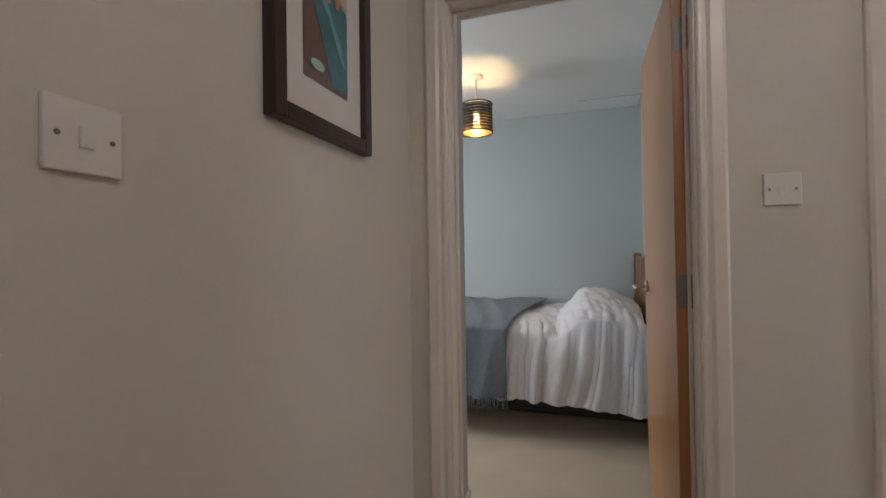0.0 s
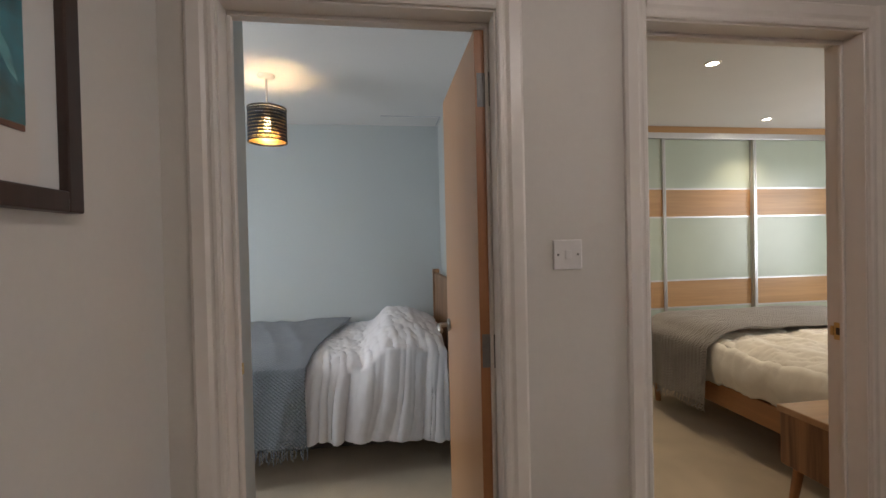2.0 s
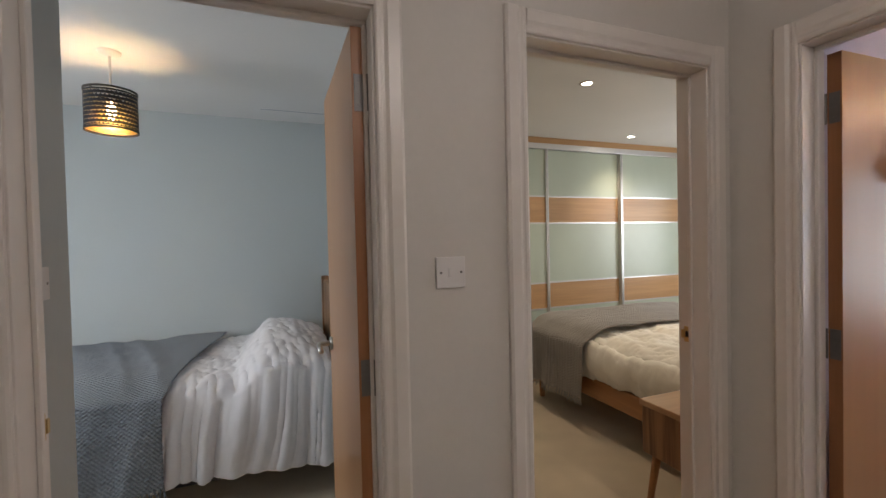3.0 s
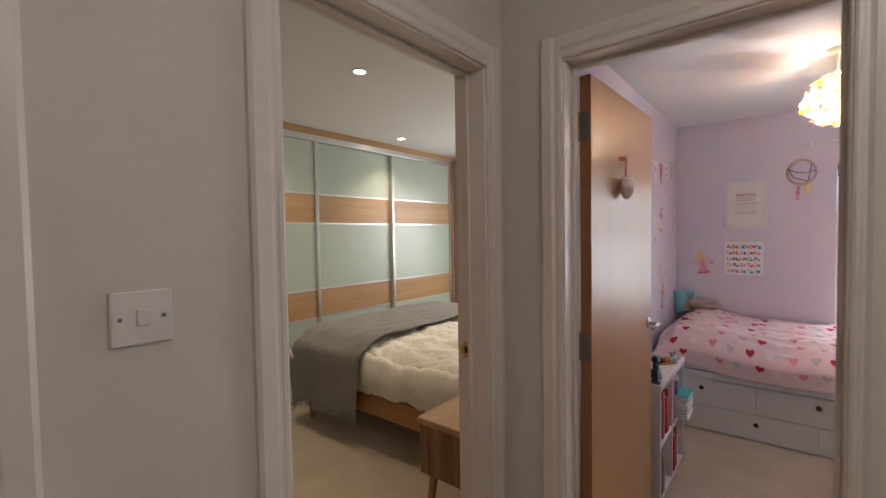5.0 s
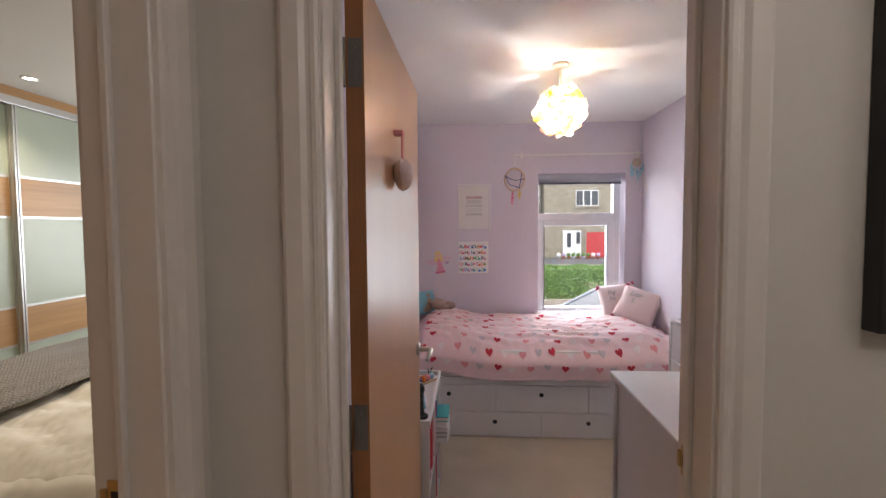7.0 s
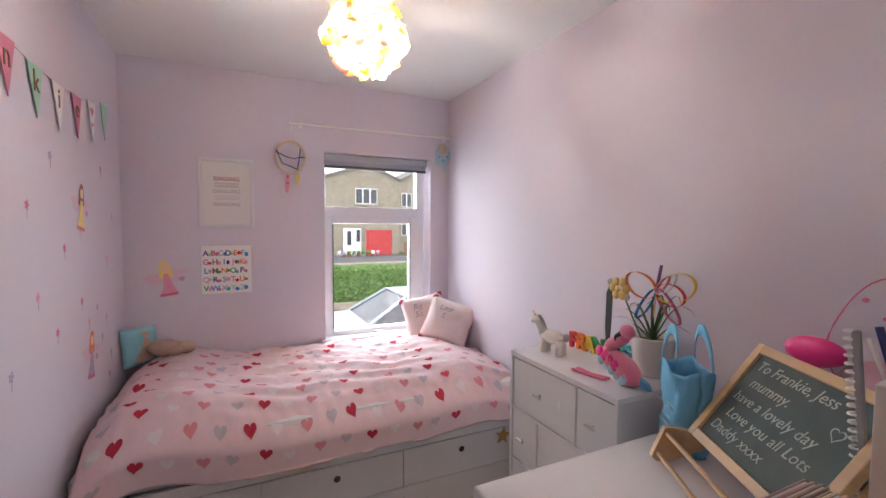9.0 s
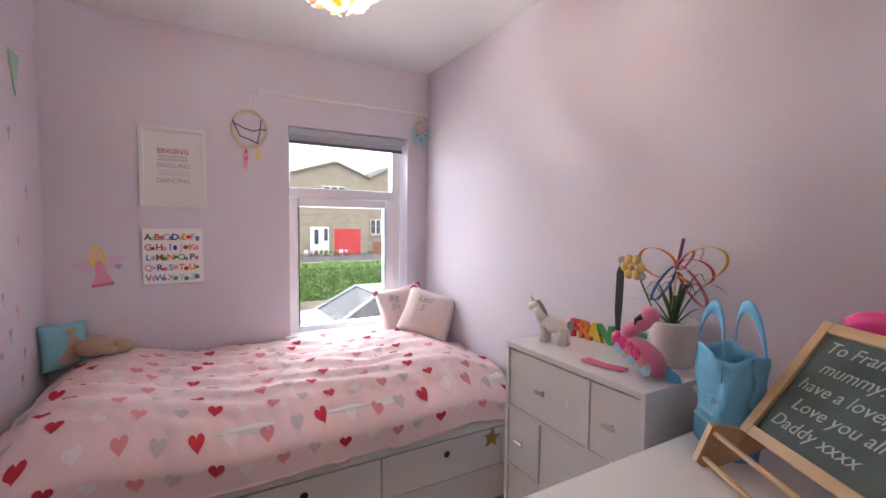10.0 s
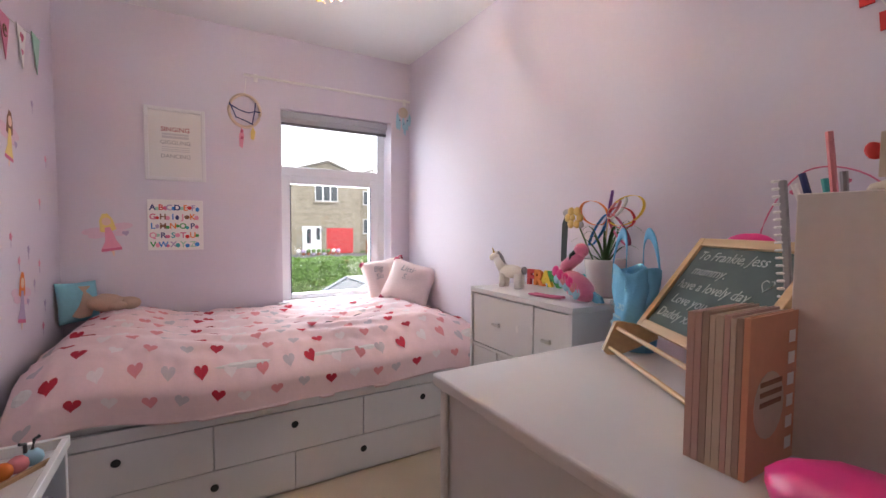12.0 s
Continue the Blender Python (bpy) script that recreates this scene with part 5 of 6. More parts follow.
# chest of drawers
ch = thing("chest_of_drawers", (2.915, -0.128, 0), "white chest with uneven drawers and small steel knobs", "chest of drawers")
CW, CD, CH = 0.578, 0.378, 0.925
part("carcass", B((0, -CD, 0.0, CW, -0.018, CH - 0.0205)), "white_board", ch)
part("top", B((0, -CD, CH - 0.02, CW, 0.0, CH), bevel=0.0015, seg=1), "white_board", ch)
for b in ((0, -0.0175, 0, 0.016, 0.0, CH - 0.0205), (CW - 0.016, -0.0175, 0, CW, 0.0, CH - 0.0205)):
    part("side_edge", B(b), "white_board", ch)
fronts = []
for r in range(4):
    z1 = CH - 0.026 - r * 0.222
    z0 = z1 - 0.206
    cut = (0.184, 0.394)[r % 2]
    fronts += [(0.019, z0, cut - 0.003, z1), (cut + 0.013, z0, CW - 0.019, z1)]
    part("shelf_edge", B((0.016, -0.0175, z0 - 0.013, CW - 0.016, -0.001, z0 - 0.003)), "white_board", ch)
    part("divider", B((cut, -0.0175, z0 - 0.002, cut + 0.010, -0.001, z1 + 0.003)), "white_board", ch)
for x0, z0, x1, z1 in fronts:
    d = part("drawer_front", B((x0, -0.0175, z0, x1, -0.004, z1), bevel=0.0015, seg=1), "white_board", ch)
    xm, zm = (x0 + x1) / 2, (z0 + z1) / 2
    part("knob", join(tube([(xm, -0.004, zm), (xm, 0.014, zm)], 0.004, 8), tube([(xm - 0.020, 0.016, zm), (xm + 0.020, 0.016, zm)], 0.006, 10)), "steel", d, "small steel bar knob")
tag = thing("drawer_sticker", (3.185, -0.1315, 0.80), "small white key sticker on a drawer", "sticker", rz=ON_SOUTH)
part("sticker", outline(oval_points(0.008, 0.014, 12), 0.0008), "paper", tag)

# things on the chest
CT = 0.925
uni = thing("unicorn_money_box", (3.385, -0.265, CT), "white ceramic unicorn money box with grey mane", "money box", rz=14)
uni.scale = (0.96, 0.90, 0.80)
part("body", join(blob((0, 0, 0.085), (0.062, 0.032, 0.036), 3), tube([(0.045, 0, 0.095), (0.07, 0, 0.13), (0.082, 0, 0.150)], 0.026, 12, 0.020), blob((0.095, 0, 0.158), (0.034, 0.020, 0.022), 2, pose(0, 0, 0, 0, 20, 0)), *[tube([(x, y, 0.075), (x, y, 0.0)], 0.016, 10, 0.015) for x in (-0.042, 0.040) for y in (-0.016, 0.016)], blob((0.078, 0.012, 0.182), (0.007, 0.004, 0.012), 1), blob((0.078, -0.012, 0.182), (0.007, 0.004, 0.012), 1)), plain("matt_ceramic", (0.84, 0.79, 0.74), 0.6, bump=0), uni, smooth=True)
part("mane", tube([(0.080, 0, 0.182), (0.060, 0, 0.165), (0.046, 0, 0.140), (0.036, 0, 0.115)], 0.009, 8, 0.005), "grey_print", uni, "grey mane", smooth=True)
part("tail", blob((-0.068, 0, 0.095), (0.014, 0.014, 0.022), 2), "grey_print", uni, "grey tail", smooth=True)
part("horn", tube([(0.098, 0, 0.176), (0.112, 0, 0.208)], 0.006, 8, 0.001), "gold", uni)
LX = 3.425
for k, (chh, m) in enumerate(zip("FRANKIE", ("red", "orange", "yellow", "green", "blue", "navy", "teal"))):
    f = k / 6
    t = thing("wooden_letter", (LX - 0.042 * k - 0.01, -0.405 - 0.006 * k, CT), "painted wooden letter standing on the chest", "letter", "name letters", rz=184)
    lettering("letter", chh, 0.092, 0.009, m, t, pose(0, 0, 0.002, 90, 0, 0), bold=0.004)

fl = thing("flamingo_toy", (3.020, -0.255, CT), "pink plush flamingo with pale blue and pink felt wings", "soft toy", rz=0)
fl.scale = (0.82, 0.82, 0.84)
part("body", join(blob((-0.010, 0, 0.062), (0.092, 0.056, 0.050), 3, pose(0, 0, 0, 0, -28, 0), rough=0.06), tube([(0.052, 0, 0.085), (0.066, 0, 0.115), (0.052, 0, 0.143), (0.022, 0, 0.162), (-0.008, 0, 0.182), (-0.026, 0, 0.205)], 0.030, 14, 0.024), blob((-0.026, 0, 0.212), (0.033, 0.028, 0.030), 3)), "plush_pink", fl, smooth=True)
for m, x0, z0, n in (("feather_blue", -0.060, 0.040, 5), ("coral_print", -0.040, 0.062, 4), ("hot_pink", -0.018, 0.082, 4)):
    for k in range(n):
        part("wing_scallop", blob((x0 + 0.027 * k, 0.052 + 0.004 * (n - k % 2) * 0.5, z0 + 0.013 * k), (0.020, 0.007, 0.024), 2, pose(0, 0, 0, 12, 0, 0)), m, fl, smooth=True)
for k in range(7):
    part("wing_fringe", tube([(0.020 - 0.016 * k, 0.060, 0.112 - 0.008 * k), (0.012 - 0.017 * k, 0.068, 0.086 - 0.008 * k)], 0.004, 6, 0.002), "plush_pink", fl)
part("tail", outline([(-0.06, 0.06), (-0.128, 0.030), (-0.140, 0.008), (-0.105, 0.004), (-0.07, 0.02)], 0.016), "sky_blue_felt", fl, "blue felt tail")
for a, b in ((0.075, 0.080), (0.052, 0.050)):
    part("leg", tube([(0.03, a - 0.02, 0.010), (0.10, a, 0.008), (0.17, b, 0.007)], 0.006, 8), "rose", fl)
    part("toe", blob((0.185, b, 0.007), (0.022, 0.012, 0.006), 2), "rose", fl, smooth=True)
part("beak", tube([(-0.012, 0.020, 0.205), (0.010, 0.026, 0.190), (0.013, 0.026, 0.172)], 0.011, 8, 0.003), "black", fl)

pot = thing("potted_plant", (3.035, -0.425, CT), "spider plant in a white pot with paper decorations", "plant")
part("pot", lathe([(0, 0.0), (0.055, 0.0), (0.062, 0.01), (0.075, 0.135), (0.077, 0.140), (0.070, 0.140), (0.066, 0.115), (0.0, 0.112)], 28), "ceramic", pot, smooth=True)
part("soil", lathe([(0.0665, 0.118), (0, 0.121)], 20), "brown", pot)
rnd = random.Random(6)
for k in range(15):
    a = 2 * math.pi * k / 15 + rnd.uniform(-0.2, 0.2)
    l, h = rnd.uniform(0.09, 0.17), rnd.uniform(0.03, 0.16)

    def leaf(u, v, a=a, l=l, h=h):
        r = l * u
        z = 0.115 + h * math.sin(u * 2.2) * 1.1
        w = 0.007 * (1 - u) ** 0.6 * (2 * v - 1)
        y = min(0.072, 0)
        return (r * math.cos(a) - w * math.sin(a), max(-0.075, r * math.sin(a) + w * math.cos(a)), z)
    part("leaf", sheet(leaf, 10, 2), "leaf_green", pot, "long narrow green leaf", smooth=True)


def paper_loop(c, r, tilt, m, w=0.008, sq=1.6):
    """A ring of paper strip springing from the middle of the bow."""
    c = Vector(c)

    def fn(u, v):
        t = 2 * math.pi * u
        x, z = r * sq * (1 - math.cos(t)) / 2, r * 0.55 * math.sin(t)
        return (c.x + x * math.cos(tilt), c.y + (2 * v - 1) * w, c.z + x * math.sin(tilt) + z * math.cos(tilt))
    return sheet(fn, 28, 1, 0.0008)


bow = (0.0, -0.01, 0.300)
for tilt, m, r in ((0.2, "orange", 0.085), (1.75, "purple", 0.06), (2.9, "yellow", 0.095), (-1.05 + math.pi + 0.25, "coral_print", 0.045), (-0.9, "blue", 0.085), (-2.35, "rose", 0.085), (3.25, "red", 0.07), (2.5, "paper", 0.06)):
    part("paper_loop", paper_loop(bow, r, tilt, m), m, pot, "curled paper strip", smooth=True)
part("stick", tube([(0.01, 0.0, 0.10), bow], 0.003, 6), "pine", pot)
part("stick", tube([(0.03, 0.01, 0.10), (0.115, 0.03, 0.285)], 0.003, 6), "leaf_green", pot)
part("flower", join(*[blob((0.125 + 0.030 * math.cos(a), 0.035, 0.295 + 0.028 * math.sin(a)), (0.018, 0.006, 0.018), 2) for a in [2 * math.pi * k / 6 for k in range(6)]], blob((0.125, 0.042, 0.295), (0.014, 0.006, 0.014), 1)), "gold", pot, "yellow felt flower", smooth=True)
for c, r in (((0.165, 0.033, 0.315), 0.022), ((0.09, 0.034, 0.268), 0.015)):
    part("flower_leaf", blob(c, (r, 0.004, 0.015), 2), "grey_print", pot)
part("feather", outline([(0.165, 0.02), (0.175, 0.12), (0.172, 0.26), (0.155, 0.30), (0.140, 0.27), (0.145, 0.14), (0.155, 0.02)], 0.002, Matrix.Translation((0.02, 0.03, 0.01))), "black", pot, "black feather")

# desk
dk = thing("desk", (2.86, 0.41, 0), "white desk with a thick rounded top and panel sides", "desk")
DL, DD = 0.985, 0.915
part("desktop", B((-DL, -DD, 0.795, 0.0, 0.0, 0.826), bevel=0.007, seg=3), "white_board", dk)
part("front_panel", B((-DL + 0.02, -0.045, 0.0, -0.022, -0.027, 0.794)), "white_board", dk)
part("side_panel", B((-0.045, -DD + 0.02, 0.0, -0.026, -0.046, 0.794)), "white_board", dk)
part("edge_bead", B((-0.042, -0.026, 0.0, -0.020, -0.012, 0.79), bevel=0.005), "white_board", dk)
DT = 0.826
# cube shelf on the desk
hu = thing("desk_cabinet", (1.880, 0.10, DT), "plain off-white storage box standing on the desk", "storage box")
part("box", B((0, -0.155, 0, 0.381, -0.012, 0.411), bevel=0.002), "white_board", hu)
part("front", B((0.001, -0.0115, 0.001, 0.380, 0.0, 0.410), bevel=0.002), plain("cream_board", (0.66, 0.60, 0.54), 0.5), hu, "cream front panel")
cup = thing("craft_cup", (2.150, 0.025, DT + 0.411), "decorated cup with coloured card shapes", "cup")
part("cup", lathe([(0, 0), (0.045, 0), (0.05, 0.004), (0.046, 0.012), (0.028, 0.018), (0.030, 0.10), (0.026, 0.10), (0.024, 0.02), (0, 0.02)], 20), "tan_paper", cup, smooth=True)
for x, y, z0, z1, m in ((-0.020, 0.030, 0.02, 0.095, "leaf_green"), (-0.004, 0.032, 0.02, 0.092, "lemon"), (0.012, 0.031, 0.02, 0.090, "mint"), (0.026, 0.029, 0.02, 0.085, "tan_paper"), (-0.006, 0.018, 0.085, 0.128, "orange"), (0.010, 0.016, 0.08, 0.120, "green"), (0.024, 0.015, 0.075, 0.122, "rose"), (-0.020, 0.014, 0.08, 0.115, "red")):
    part("card_strip", B((x - 0.0055, y - 0.001, z0, x + 0.0055, y + 0.001, z1), bevel=0.0006, seg=1), m, cup)
part("petal", blob((0.040, 0.020, 0.060), (0.011, 0.004, 0.014), 2, pose(0, 0, 0, 0, 25, 0)), "red", cup, "red felt petal", smooth=True)
pens = thing("pencil_pot", (2.238, -0.096, DT), "pot of pens and pencils on the desk", "pencil pot")
part("pot", lathe([(0, 0), (0.030, 0), (0.032, 0.26), (0.028, 0.26), (0.026, 0.01), (0, 0.01)], 20), "white_board", pens, smooth=True)
for k, (dx, dy, h, m) in enumerate(((0.02, 0.01, 0.46, "navy"), (-0.012, 0.014, 0.53, "coral_print"), (-0.024, -0.01, 0.46, "grey_print"), (0.026, 0.02, 0.44, "paper"), (0.0, -0.015, 0.45, "teal"))):
    part("pencil", tube([(dx * 0.3, dy * 0.4, 0.02), (dx * 0.4 + 0.022, dy * 0.8, 0.26), (dx * 1.2 + 0.060, dy * 1.2, h)], 0.006, 7), m, pens)
note = thing("spiral_notebook", (2.318, -0.072, DT), "grey notebook with a white spiral spine leaning upright", "notebook", ry=5)
part("cover", B((-0.016, -0.006, 0.0, -0.004, 0.006, 0.450), bevel=0.002, seg=1), "grey_print", note)
for k in range(30):
    part("ring", tube([(0.007 * math.cos(a), 0.009 * math.sin(a), 0.02 + 0.0148 * k) for a in [math.pi * q / 4 for q in range(9)]], 0.0024, 5), "paper", note)
gar = thing("paper_garland", (2.38, -0.511, 1.79), "string of small red felt shapes on the wall", "garland", rz=ON_SOUTH)
part("string", tube([(-0.01, 0, 0.02), (0.02, 0, -0.03), (0.06, 0, -0.10), (0.13, 0, -0.16)], 0.0015, 5), "paper", gar)
for x, z in ((0.012, -0.045), (0.052, -0.115), (0.11, -0.17)):
    part("felt_shape", outline([(x - 0.014, z + 0.020), (x + 0.012, z + 0.022), (x + 0.018, z - 0.022), (x - 0.010, z - 0.024)], 0.004), "red", gar)
# book stack in a sleeve
rnd = random.Random(9)
plain("spine_brown", (0.36, 0.26, 0.20), 0.6)
plain("spine_rose", (0.50, 0.32, 0.27), 0.6)
x = 2.250
for k in range(9):
    w = rnd.uniform(0.006, 0.011)
    bk = book((x, 0.245, DT), w, 0.232 - 0.002 * (k % 3), 0.15, plain("cover_apricot", (0.62, 0.30, 0.18), 0.5) if k == 0 else rnd.choice(("tan_paper", "spine_brown", "tan_paper", "spine_rose")), "paperback book standing on the desk", rz=0, group="desk books")
    bk.matrix_world = pose(x + w, 0.247, DT, 0, 0, 180)
    if k == 0:
        part("cover_circle", outline(oval_points(0.045, 0.05, 18, 0.06, 0.10), 0.0008, pose(w + 0.0009, 0, 0, 0, 0, 90)), "tan_paper", bk)
        for z in (0.13, 0.115, 0.10):
            part("title_bar", outline([(0.03, z), (0.095, z), (0.095, z + 0.007), (0.03, z + 0.007)], 0.0006, pose(w + 0.0020, 0, 0, 0, 0, 90)), "brown", bk)
        for r in range(6):
            part("patch", outline([(0.115, 0.02 + 0.033 * r), (0.135, 0.02 + 0.033 * r), (0.135, 0.038 + 0.033 * r), (0.115, 0.038 + 0.033 * r)], 0.0006, pose(w + 0.0012, 0, 0, 0, 0, 90)), "paper", bk)
    x += w + 0.001
pk = thing("pink_pouch", (2.105, 0.275, DT), "shiny hot pink pouch lying on the desk", "pouch")
part("pouch", blob((0, 0, 0.042), (0.105, 0.07, 0.046), 3, rough=0.12), "hot_pink", pk, smooth=True)

# felt tote
bag = thing("tote_bag", (2.772, -0.235, DT), "small blue felt tote bag with pale lettering", "bag", rz=148)


def bag_side(u, v):
    t = 2 * math.pi * u
    w, d = 0.078 + 0.010 * v, 0.048 + 0.006 * v
    k = 0.7
    cx, sy = math.copysign(abs(math.cos(t)) ** k, math.cos(t)), math.copysign(abs(math.sin(t)) ** k, math.sin(t))
    return (w * cx, d * sy * (1 + 0.18 * noise.noise(Vector((cx * 1.5, sy, v * 3)))) + 0.010 * noise.noise(Vector((cx * 3, sy * 2, v * 6))), 0.235 * v + 0.010 * math.sin(3 * t + 1) * v)


part("bag_body", join(sheet(bag_side, 48, 14, 0.002), sheet(lambda u, v: (Vector(bag_side(u, 0)) * v)[:], 48, 1)), "bag_blue", bag, smooth=True)
for s in (-1, 1):
    part("handle", sheet(lambda u, v, s=s: (0.055 * math.cos(math.pi * u) + 0.010 * (2 * v - 1) * math.sin(math.pi * u) * 0.2, s * (0.050 - 0.012 * math.sin(math.pi * u)) + 0.012 * (2 * v - 1) * math.cos(math.pi * u) * 0.0, 0.19 + 0.150 * math.sin(math.pi * u) ** 0.8 + 0.016 * (2 * v - 1)), 24, 2, 0.003), "bag_blue", bag, smooth=True)
lettering("lettering", "OXFORD", 0.026, 0.0006, "feather_blue", bag, pose(0.0, -0.052, 0.115, 90, 0, 0))
for z, w in ((0.085, 0.030), (0.060, 0.050)):
    part("word_bar", outline([(-w, z), (w, z), (w, z + 0.009), (-w, z + 0.009)], 0.001, Matrix.Translation((0, -0.0515, 0))), "feather_blue", bag)

# chalkboard easel: rests on the desk, leaning back
bw, bh = 0.40, 0.295
EZ = 150.0
EA = thing("chalkboard_easel", (2.705 + bw / 2 * math.cos(radians(EZ)), -0.165 + bw / 2 * math.sin(radians(EZ)), DT), "small pine tabletop easel with written chalkboard", "chalkboard", rz=EZ)
LEANB = pose(0, 0.0, 0.083, -35.5, 0, 0)


def eased(name, bm, m, parent=EA, label=""):
    bm.transform(LEANB)
    return part(name, bm, m, parent, label)


for b in ((-bw / 2, -0.012, 0, -bw / 2 + 0.024, 0.008, bh), (bw / 2 - 0.024, -0.012, 0, bw / 2, 0.008, bh), (-bw / 2 + 0.024, -0.012, 0, bw / 2 - 0.024, 0.008, 0.024), (-bw / 2 + 0.024, -0.012, bh - 0.024, bw / 2 - 0.024, 0.008, bh)):
    eased("frame_bar", B(b, bevel=0.002), "pine")
bd = eased("board", B((-bw / 2 + 0.024, -0.004, 0.024, bw / 2 - 0.024, 0.004, bh - 0.024)), "chalk_board", EA, "dusty green-black writing board")
for k, (line, xo) in enumerate((("To Frankie, Jess", 0.0), ("mummy.", 0.0), ("have a lovely day", 0.0), ("Love you all Lots", 0.0), ("Daddy xxxx", 0.0))):
    lettering("chalk_line", line, 0.038, 0.0003, "chalk", bd, LEANB @ pose(-bw / 2 + 0.040 + 0.018 * (k % 2), -0.0047, bh - 0.064 - 0.045 * k, 90, 0, 0), align="LEFT", shear=0.25)
part("chalk_heart", outline([(0.12 + x, bh - 0.105 + z) for x, z in heart_points(0.034, 18)], 0.0006, LEANB @ Matrix.Translation((0, -0.0042, 0))), "chalk", bd)
part("chalk_heart_inside", outline([(0.12 + x, bh - 0.105 + z) for x, z in heart_points(0.027, 18)], 0.0006, LEANB @ Matrix.Translation((0, -0.0046, 0))), "chalk_board", bd)
for sx in (-1, 1):
    x = sx * (bw / 2 + 0.010)
    back = B((x - 0.009, 0.010, -0.045, x + 0.009, 0.028, 0.235), bevel=0.002)
    back.transform(LEANB)
    part("side_rail", back, "pine", EA)
    part("foot", outline([(-0.085, 0.0), (-0.098, 0.012), (-0.065, 0.092), (-0.050, 0.094), (0.050, 0.075), (0.055, 0.045), (-0.050, 0.0)], 0.016, Matrix.Translation((x - 0.008, 0, 0)) @ pose(0, 0, 0, 0, 0, 90)), "pine", EA)
    part("strut", tube([(x, 0.235, 0.0), (x, 0.165, 0.235)], 0.008, 4), "pine", EA)
for y, z in ((-0.080, 0.020), (-0.058, 0.075)):
    part("ledge_rod", tube([(-bw / 2 - 0.012, y, z), (bw / 2 + 0.012, y, z)], 0.006, 8), "pine", EA)
# pink wings behind
wg = thing("fairy_wings", (2.42, -0.475, 1.02), "pink wire and net dressing-up wings by the wall", "costume wings", rz=ON_SOUTH)
plain("net_pink", (0.72, 0.42, 0.50), 0.8)
part("wire", tube([(0.13 * math.cos(a) * (1 + 0.15 * math.sin(2 * a)), 0, 0.16 + 0.16 * math.sin(a)) for a in [2 * math.pi * k / 40 for k in range(41)]], 0.0022, 6), "rose", wg)
part("net", sheet(lambda u, v: (0.12 * (2 * u - 1), -0.006 + 0.006 * math.sin(9 * u), 0.02 + 0.10 * v * (1 - (2 * u - 1) ** 2) ** 0.5), 20, 6), "net_pink", wg, smooth=True)
part("wing_lobe", blob((-0.15, -0.020, 0.110), (0.070, 0.024, 0.040), 3, rough=0.1), "hot_pink", wg, "hot pink padded lobe", smooth=True)
for x, z in ((-0.02, 0.22), (0.05, 0.28), (-0.06, 0.26)):
    part("bead", blob((x, -0.006, z), (0.009, 0.004, 0.007), 1), "rose", wg)

# ---- outside ----
GZ = -1.35
grass = mat("verge_grass", (0.07, 0.11, 0.035), 0.95, 8, 0.3, 0.8, 30, spots=0.4)
M["verge_grass"] = grass
M["asphalt"] = mat("asphalt", (0.10, 0.10, 0.105), 0.9, 20, 0.15, 0.4, 60, spots=0.3)
M["garden_stone"] = mat("garden_stone", (0.34, 0.30, 0.24), 0.9, 5, 0.2, 0.5, 20, spots=1.5)
M["house_stone"] = mat("house_stone", (0.30, 0.26, 0.20), 0.9, 3, 0.3, 0.4, 12, spots=1.2, stretch=(1, 1, 3))
M["roof_slate"] = mat("roof_slate", (0.20, 0.18, 0.16), 0.8, 6, 0.2, 0.4, 20)
M["garage_red"] = mat("garage_red", (0.55, 0.035, 0.04), 0.45, 5, 0.06, 0.02)
M["hedge_green"] = mat("hedge_green", (0.10, 0.19, 0.04), 0.8, 9, 0.45, 0.0, spots=3)
M["dark_glass"] = mat("dark_glass", (0.06, 0.07, 0.08), 0.08, 5, 0.1, 0.0)
M["car_paint"] = mat("car_paint", (0.46, 0.50, 0.56), 0.25, 5, 0.02, 0.0, metal=0.3)
structure("ground", B((5.2, -400, GZ - 0.3, 500, 400, GZ)), "verge_grass", "grassy ground outside the window")
structure("road", B((7.0, -60, GZ, 12.9, 60, GZ + 0.02)), "garden_stone", "pale paved drive below the window")
structure("road_far", B((15.4, -80, GZ, 22.0, 80, GZ + 0.02)), "asphalt", "grey asphalt street beyond the hedge")
structure("pavement", B((30.0, -80, GZ, 39.6, 80, GZ + 0.04)), "asphalt", "grey forecourt in front of the stone houses")
structure("garden_wall", B((29.5, -60, GZ, 29.9, 60, GZ + 0.30), bevel=0.03), "garden_stone", "low garden wall across the street")
own = thing("garden_wall", (12.98, 0, GZ), "pale timber garden edging along the drive", "garden wall", kind="structure")
for k in range(4):
    part("board", B((0, -20, 0.20 * k, 0.06, 20, 0.20 * k + 0.19), bevel=0.01), "garden_stone", own)

